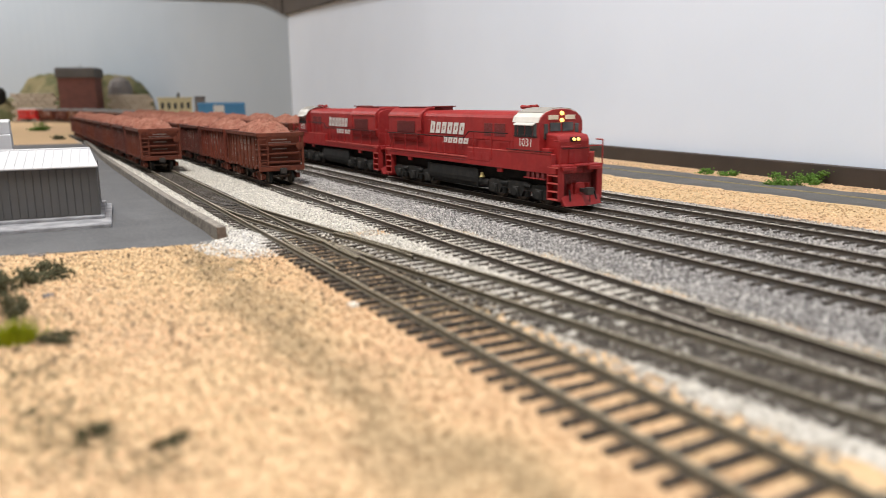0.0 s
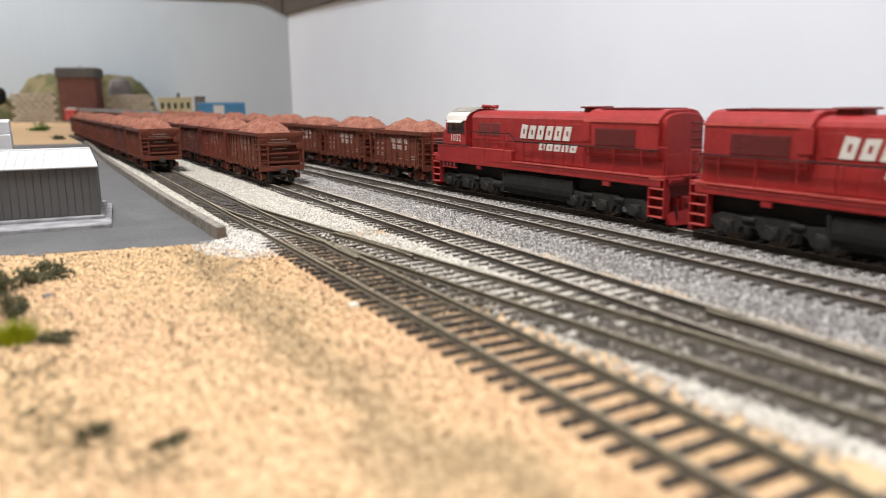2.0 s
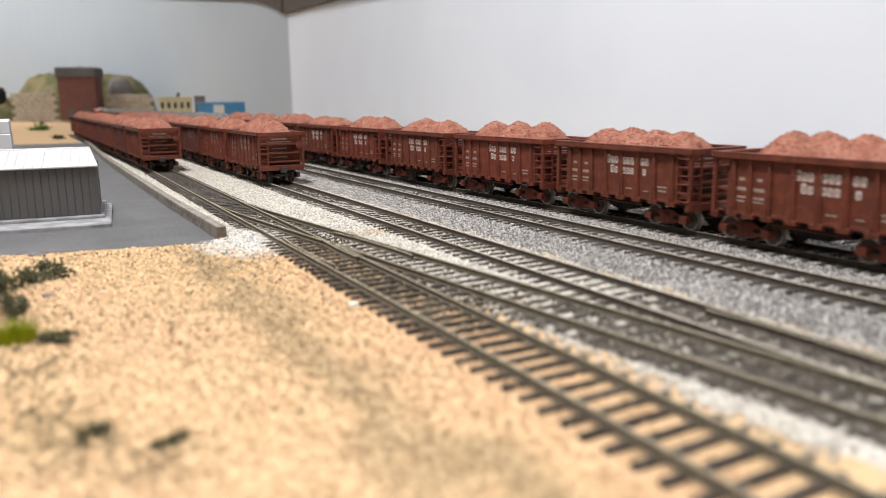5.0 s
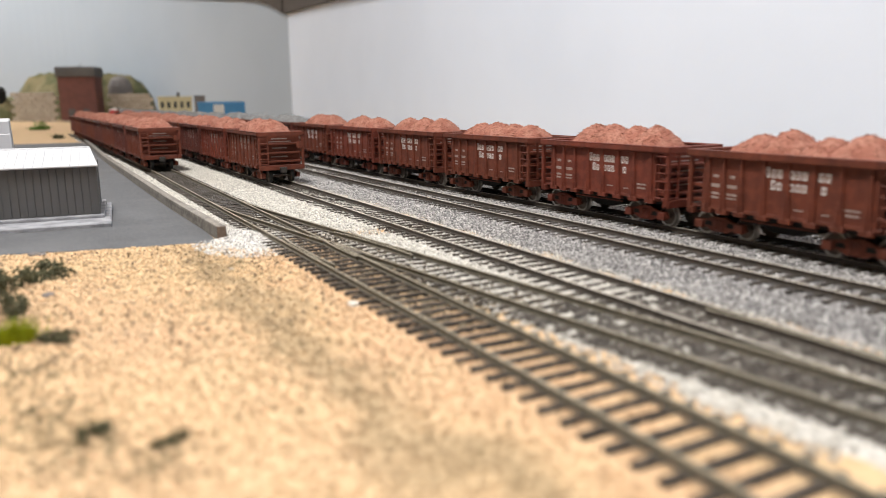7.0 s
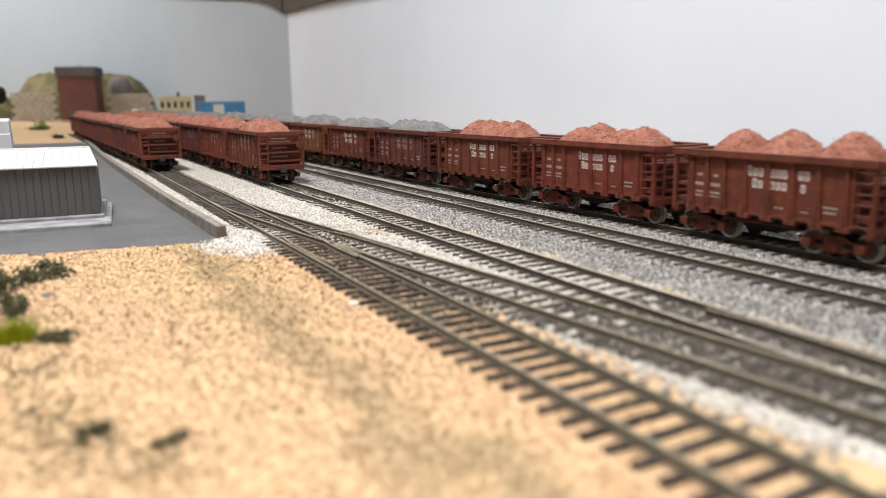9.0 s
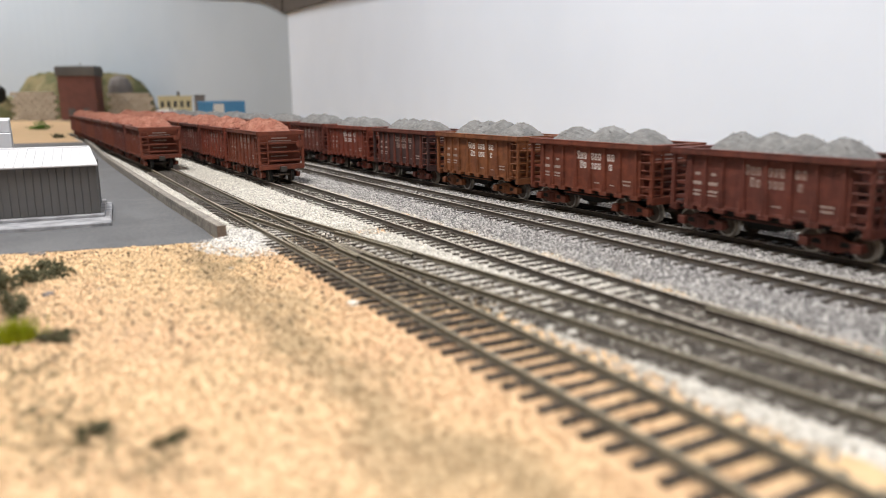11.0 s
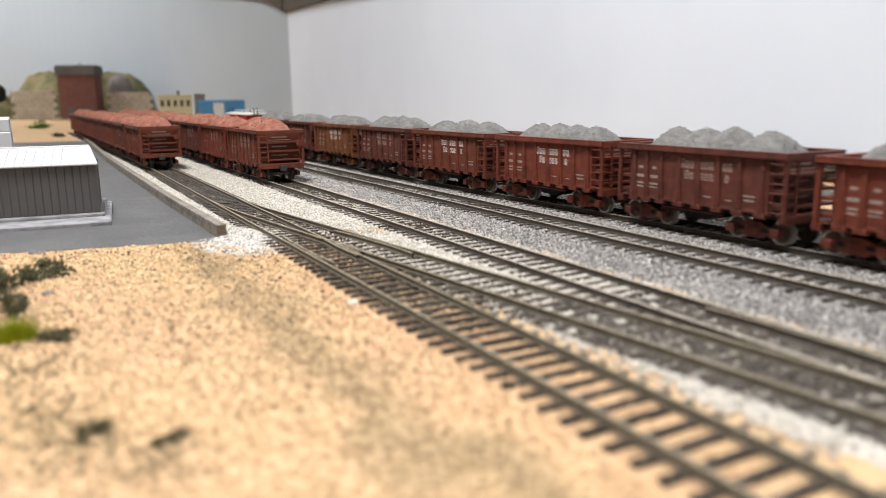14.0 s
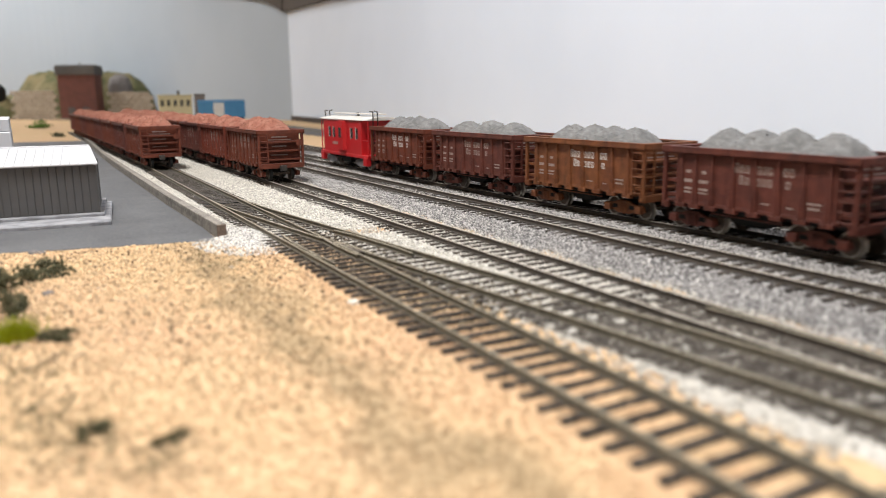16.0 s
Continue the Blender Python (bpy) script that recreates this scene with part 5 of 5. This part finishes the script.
    # ends: pilot, steps, rails
    for s in (-1, 1):
        def yb(a, b):
            return min(s * a, s * b), max(s * a, s * b)
        # darker red on the pilot paints in the shaded hollow above the plow
        part("pilot", Shape().box(-11.2, 11.2, *yb(97.6, 99.0), 4.2, 22.4), M_LOCO_DK, L, "", 0.3)
        part("plow_bracket", Shape().sides(5.5, 6.5, *yb(98.6, 102.6), 5.0, 13.0), R, L, "", 0.1)
        part("draft_box", Shape().box(-3.2, 3.2, *yb(98.6, 102.4), 6.6, 13.4), R, L, "", 0.3)
        part("end_platform", Shape().box(-15, 15, *yb(96, 103), 22.2, 23.3), R, L, "", 0.2)
        plow = [(-13.5, 6.8), (0, 7.6), (13.5, 6.8), (12.8, 1.6), (0, 1.2), (-12.8, 1.6)]
        v = [(x, s * (103.0 + (3.2 if z < 3 else 0.4) - abs(x) * 0.09), z) for x, z in plow] + [(x, s * 102.2, z) for x, z in plow]
        part("snow_plow", Shape().add(v, [(0, 1, 4, 5), (1, 2, 3, 4), (6, 11, 10, 7), (7, 10, 9, 8), (0, 5, 11, 6), (2, 8, 9, 3), (5, 4, 10, 11), (4, 3, 9, 10), (0, 6, 7, 1), (1, 7, 8, 2)]), R, L, "", 0.2)
        for x in (-1, 1):
            xa, xb = min(x * 11.4, x * 15.4), max(x * 11.4, x * 15.4)
            part("step_side", Shape().box(xa, xb, *yb(92.6, 93.4), 4.2, 23.0), R, L, "", 0.1)
            part("step_side", Shape().box(xa, xb, *yb(101.8, 102.6), 4.2, 23.0), R, L, "", 0.1)
            part("step_back", Shape().box(min(x * 11.2, x * 11.8), max(x * 11.2, x * 11.8), *yb(93, 102), 4.2, 23.0), M_LOCO_DK, L)
            for k in range(5):
                part("step", Shape().box(xa, xb + (0.1 if x > 0 else 0), *yb(93.3, 101.9), 4.4 + k * 4.3, 5.0 + k * 4.3), M_LOCO_LT, L, "lighter red step tread")
            part("end_handrail", Shape().rod((x * 14.8, s * 102.8, 22), (x * 14.8, s * 102.8, 36), 0.4, 6).rod((x * 14.8, s * 102.8, 36), (x * 14.8, s * 97.5, 36), 0.4, 6)
                 .rod((x * 5, s * 102.9, 22), (x * 5, s * 102.9, 33), 0.35, 6).rod((x * 5, s * 102.9, 33), (x * 14.8, s * 102.9, 33), 0.35, 6), R, L)
            part("air_hose", Shape().rod((x * 8.5, s * 103.4, 10), (x * 9.2, s * 105.2, 4.2), 0.55, 6), M_BLACK, L)
            part("anticlimber", Shape().box(min(x * 4.4, x * 13.6), max(x * 4.4, x * 13.6), *yb(102.4, 104.2), 20.2, 22.3), R, L, "", 0.3)
        coupler(L, s * 103.0, s)
    for k in range(7):
        part("end_rung", Shape().rod((-11, 99.6, 25 + k * 3.6), (-4.5, 99.6, 25 + k * 3.6), 0.45, 6), M_LOCO_DK, L)
    # tank, trucks
    tank = [(-13.6, 16.2), (-14.4, 10.0), (-14.2, 7.2), (-11.6, 4.0), (11.6, 4.0), (14.2, 7.2), (14.4, 10.0), (13.6, 16.2)]
    part("fuel_tank", Shape().prism(tank, -22, 38, "y"), M_BLACK, L, "black fuel tank", 0.5)
    for y in (-22.5, 38.6):
        part("tank_strap", Shape().box(-14.4, 14.4, y - 0.7, y + 0.7, 4.6, 16), M_TRUCK, L, "", 0.2)
    part("air_reservoir", Shape().rod((-12.0, -34, 8.0), (-12.0, -24, 8.0), 2.3, 12).rod((12.0, -34, 8.0), (12.0, -24, 8.0), 2.3, 12), M_BLACK, L)
    part("bell", Shape().turned((-14.2, -28.0, 12.6), [(0.4, 1.6), (0.9, 1.4), (1.2, 0), (1.9, -1.4), (0.05, -1.4)], "z", 12), M_BRASS, L, "small brass bell")
    part("underfloor", Shape().box(-10, 10, -96, 96, 11, 18.5), M_BLACK, L)
    for c in (-62, 62):
        for s in (-1, 1):
            q = Shape()
            o = [(c - 30, 9.4), (c - 25, 11.4), (c - 12, 10.4), (c - 9, 11.6), (c + 9, 11.6), (c + 12, 10.4), (c + 25, 11.4), (c + 30, 9.4), (c + 30, 6.2), (c + 26.5, 3.2), (c + 17, 3.2), (c + 15, 6.6),
                 (c + 7, 6.6), (c + 5, 3.2), (c - 5, 3.2), (c - 7, 6.6), (c - 15, 6.6), (c - 17, 3.2), (c - 26.5, 3.2), (c - 30, 6.2)]
            q.prism(o, min(s * 11.0, s * 13.2), max(s * 11.0, s * 13.2), "x")
            part("truck_frame", q, M_TRUCK, L, "dusty dark grey truck side frame")
            for k in (-21.5, 0, 21.5):
                part("journal_box", Shape().turned((0, c + k, 5.6), [(0.05, s * 14.8), (2.4, s * 14.7), (2.9, s * 13.8), (2.9, s * 12.5)], "x", 12).box(min(s * 12.8, s * 14.2), max(s * 12.8, s * 14.2), c + k - 3.2, c + k + 3.2, 3.2, 8.6), M_TRUCK, L, "", 0.2)
            for k in (-11, 11):
                part("brake_cylinder", Shape().rod((s * 12.8, c + k - 3, 9.6), (s * 12.8, c + k + 3, 9.6), 1.3, 10), M_BLACK, L)
                part("spring", Shape().rod((s * 13.2, c + k, 3.6), (s * 13.2, c + k, 7.2), 1.4, 8), M_BLACK, L)
        for k in (-21.5, 0, 21.5):
            wheel_set(c + k, 5.85, L, False)
    # the owner's wordmark, drawn as plain slanted white blocks
    for s in (-1, 1):
        q = Shape()
        a, b = min(s * 12.86, s * 13.0), max(s * 12.86, s * 13.0)
        x = 0.0
        for w, z0, z1, n, y0 in ((5.5, 36.2, 43.6, 6, 38.0), (5.0, 30.4, 34.0, 5, 21.0)):
            for k in range(n):
                ya = y0 - k * (w + 1.9 if n == 6 else w + 1.4)
                top = 0.7 if (k == 0 and n == 6) else 0.0
                sh = -2.2 if n == 6 else -1.2
                o = [(ya, z0), (ya - w, z0), (ya - w + sh, z1), (ya + sh, z1 + top)]
                o = [(p if s < 0 else 30.0 - p, z) for p, z in o]
                mid = (sum(p for p, z in o) / 4, sum(z for p, z in o) / 4)
                inner = [(mid[0] + (p - mid[0]) * 0.26, mid[1] + (z - mid[1]) * 0.36) for p, z in o]
                ring = Shape()
                for i in range(4):
                    j = (i + 1) % 4
                    ring.prism([o[i], o[j], inner[j], inner[i]], a, b, "x")
                part("wordmark_block", ring, M_DECAL, L, "plain slanted white frame of a wordmark")
    for ob in L.children:
        if ob.name.split(".")[0] in CAB_PARTS:
            ob.location.y -= 3.5 * MM
    return L


def caboose():
    C = thing("caboose", "bright red bay-window caboose with white roof edge", "caboose")
    R = M_CABOOSE
    part("body", Shape().box(-15, 15, -40, 46, 11.5, 40), R, C, "", 0.4)
    part("sill", Shape().sides(13.5, 15.4, -53, 53, 9.5, 12.0), R, C, "", 0.2)
    part("roof", Shape().prism([(-16.0, 40.0), (16.0, 40.0), (15.6, 40.9), (8, 42.4), (0, 43.0), (-8, 42.4), (-15.6, 40.9)], -52, 52, "y"), M_WHITE, C, "white weathered roof", 0.2)
    for s in (-1, 1):
        part("bay_window", Shape().prism([(s * 14.5, -8), (s * 17.8, -6), (s * 17.8, 6), (s * 14.5, 8)], 14.5, 39.4, "z"), R, C, "", 0.3)
        for y in (-31, -20, 20, 30):
            part("window", Shape().box(min(s * 14.9, s * 15.2), max(s * 14.9, s * 15.2), y - 2.2, y + 2.2, 25, 33.5), M_GLASS, C, "dark window")
            part("window_frame", Shape().box(min(s * 14.9, s * 15.3), max(s * 14.9, s * 15.3), y + 2.2, y + 2.9, 24.4, 34), M_WHITE, C)
        part("window", Shape().box(min(s * 17.7, s * 18.0), max(s * 17.7, s * 18.0), -2.6, 2.6, 25, 33.5), M_GLASS, C, "dark bay window")
        q = Shape()
        for k in range(6):
            q.box(min(s * 14.9, s * 15.15), max(s * 14.9, s * 15.15), 12 - k * 0.0 + k * 3.2 - 6, 14 + k * 3.2 - 6, 18.6, 21.0)
        part("side_marks", q, M_DECAL_OLD, C, "small white marks")
    for s in (-1, 1):
        def yb(a, b):
            return min(s * a, s * b), max(s * a, s * b)
        part("platform", Shape().box(-15, 15, *yb(40, 53), 10.2, 12.2), R, C, "", 0.2)
        part("end_door", Shape().box(-4, 4, *(yb(39.9, 40.5) if s < 0 else (45.9, 46.5)), 12.5, 34), M_LOCO_DK, C)
        for x in (-14.2, 14.2):
            part("platform_rail", Shape().rod((x, s * 52.4, 12), (x, s * 52.4, 40), 0.5, 6).rod((x, s * 52.4, 24), (x, s * 41, 24), 0.4, 6), R, C)
            part("steps", Shape().box(x - 2, x + 2, *yb(45, 52), 3.8, 10.4), R, C, "", 0.2)
        part("platform_rail", Shape().rod((-14, s * 52.4, 24), (14, s * 52.4, 24), 0.45, 6), R, C)
        part("roof_ladder", Shape().rod((-10, s * 53, 14), (-10, s * 53, 47), 0.45, 6).rod((-6, s * 53, 14), (-6, s * 53, 47), 0.45, 6)
             .rod((-10, s * 53, 47), (-10, s * 47, 47.5), 0.45, 6).rod((-6, s * 53, 47), (-6, s * 47, 47.5), 0.45, 6), M_BLACK, C)
        coupler(C, s * 49.0, s)
    part("roof_walk", Shape().box(-3.5, 3.5, -50, 50, 44.6, 45.3), M_WHITE, C, "pale roof walk", 0.1)
    part("stove_pipe", Shape().rod((6, 14, 42), (6, 14, 45), 1.3, 8).rod((6, 14, 44.6), (6, 14, 45.6), 1.9, 8), M_BLACK, C)
    part("underframe", Shape().box(-10, 10, -46, 46, 7, 11.5), M_BLACK, C)
    part("brake_gear", Shape().box(-13, -6, -12, 8, 4.5, 9).rod((8, -10, 7), (8, 8, 7), 2.4, 10), M_BLACK, C)
    for c in (-33, 33):
        for s in (-1, 1):
            q = Shape().prism([(c - 12.5, 4.2), (c - 11, 7), (c - 4, 8.4), (c + 4, 8.4), (c + 11, 7), (c + 12.5, 4.2), (c + 4, 2.2), (c - 4, 2.2)], min(s * 11.4, s * 13), max(s * 11.4, s * 13), "x")
            part("truck_side", q, M_CONCRETE, C, "pale grey truck side", 0.3)
        for k in (-9, 9):
            wheel_set(c + k, 4.8, C)
    return C


# the moving train: lengths along the line at the start
LOCO_LEN, CAR_LEN, FRONT = 220.0, 101.4, 307.0
NUMBERS = (("1", "0", "3", "1"), ("1", "0", "3", "2"))
train = []  # (thing, its middle along the line at the start)
for k in range(2):
    train.append((locomotive(NUMBERS[k], k == 0), FRONT + LOCO_LEN * (k + 0.5), k == 1))
# the second one runs nose to the rear
master = ore_car()
PAINTS = ("brown", "brown", "brown", "red", "brown", "red", "brown", "brown", "red", "brown", "plum", "brown", "rust",
          "dark", "red", "plum", "red", "brown", "plum", "rust", "plum", "brown")
START = FRONT + 2 * LOCO_LEN
for k, paint in enumerate(PAINTS):
    car = master if k == 0 else copy_thing(master, Matrix())
    grey = k >= 10
    dress(car, paint, GREY[(k * 2) % 3] if grey else LOADS[(k * 3 + 1) % 4], grey)
    train.append((car, START + CAR_LEN * (k + 0.5), False))
train.append((caboose(), START + CAR_LEN * len(PAINTS) + 54, False))

# parked strings of cars
def fade(car):
    """Gives a parked car worn lettering and near-black wheel rims."""
    for ob in car.children:
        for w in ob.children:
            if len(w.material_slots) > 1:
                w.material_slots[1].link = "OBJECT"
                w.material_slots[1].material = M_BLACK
        if ob.name.startswith("side_lettering"):
            ob.material_slots[0].link = "OBJECT"
            ob.material_slots[0].material = M_DECAL_OLD


for k in range(8):
    y = 686 + CAR_LEN * (k + 0.5)
    car = copy_thing(master, pose(float(c5(y)) * MM, y * MM, 0, 0, 0, 0.75 if k else 0.1))
    dress(car, ("brown", "plum", "brown", "plum")[k % 4], LOADS[(k + 2) % 4], False)
    car["label"] = "parked " + car["label"]
    fade(car)
for k in range(9):
    y = 523 + CAR_LEN * (k + 0.5)
    car = copy_thing(master, pose(float(c4(y)) * MM, y * MM, 0))
    dress(car, ("brown", "red", "plum")[k % 3], LOADS[k % 4], False)
    car["label"] = "parked " + car["label"]
    fade(car)

# blue boxcar on the far track
boxcar = thing("boxcar", "bright blue boxcar with a white door panel", "boxcar", at=pose(457 * MM, 1986 * MM, 0, 0, 0, -12))
part("body", Shape().box(-58, 58, -17, 17, 12, 54), M_BLUE, boxcar, "", 0.6)
part("roof", Shape().prism([(-18, 53.6), (18, 53.6), (0, 57)], -59, 59, "x"), M_BLUE, boxcar, "", 0.3)
part("door", Shape().box(-20, 6, -18, -16.8, 14, 50), M_WHITE, boxcar, "white sliding door", 0.2)
part("underframe", Shape().box(-54, 54, -10, 10, 6, 12), M_BLACK, boxcar)
for x in (-40, 40):
    part("truck_side", Shape().box(x - 12, x + 12, -14, -12, 3, 8).box(x - 12, x + 12, 12, 14, 3, 8).rod((x - 8, -9, 4.8), (x - 8, 9, 4.8), 4.8, 14).rod((x + 8, -9, 4.8), (x + 8, 9, 4.8), 4.8, 14), M_BLACK, boxcar, "", 0.2)


def travelled(t):
    """How far the train has come after t seconds."""
    return 147.64 * t - 0.7437 * t ** 2 + 0.0664 * t ** 3 - 0.0003 * t ** 4


def on_track(middle, half, turned):
    (xa, ya), (xb, yb) = on_line(middle - half), on_line(middle + half)
    rz = math.degrees(math.atan2(-(xb - xa), yb - ya)) + (180 if turned else 0)
    return pose((xa + xb) / 2 * MM, (ya + yb) / 2 * MM, 0, 0, 0, rz)


def motions():
    times = [0.5 * k for k in range(33)]
    for ob, middle, turned in train:
        half = 62 if ob.name.startswith("locomotive") else 31.5
        walk(ob, [(t, on_track(middle - travelled(t), half, turned)) for t in times])
        for ax in ob.children:
            if ax.name.startswith("wheelset"):
                at, r, sign = ax.location.copy(), ax.location.z / MM, -1 if turned else 1
                walk(ax, [(k / FPS, Matrix.Translation(at) @ Matrix.Rotation(sign * travelled(k / FPS) / r, 4, "X")) for k in range(481)])


motions()
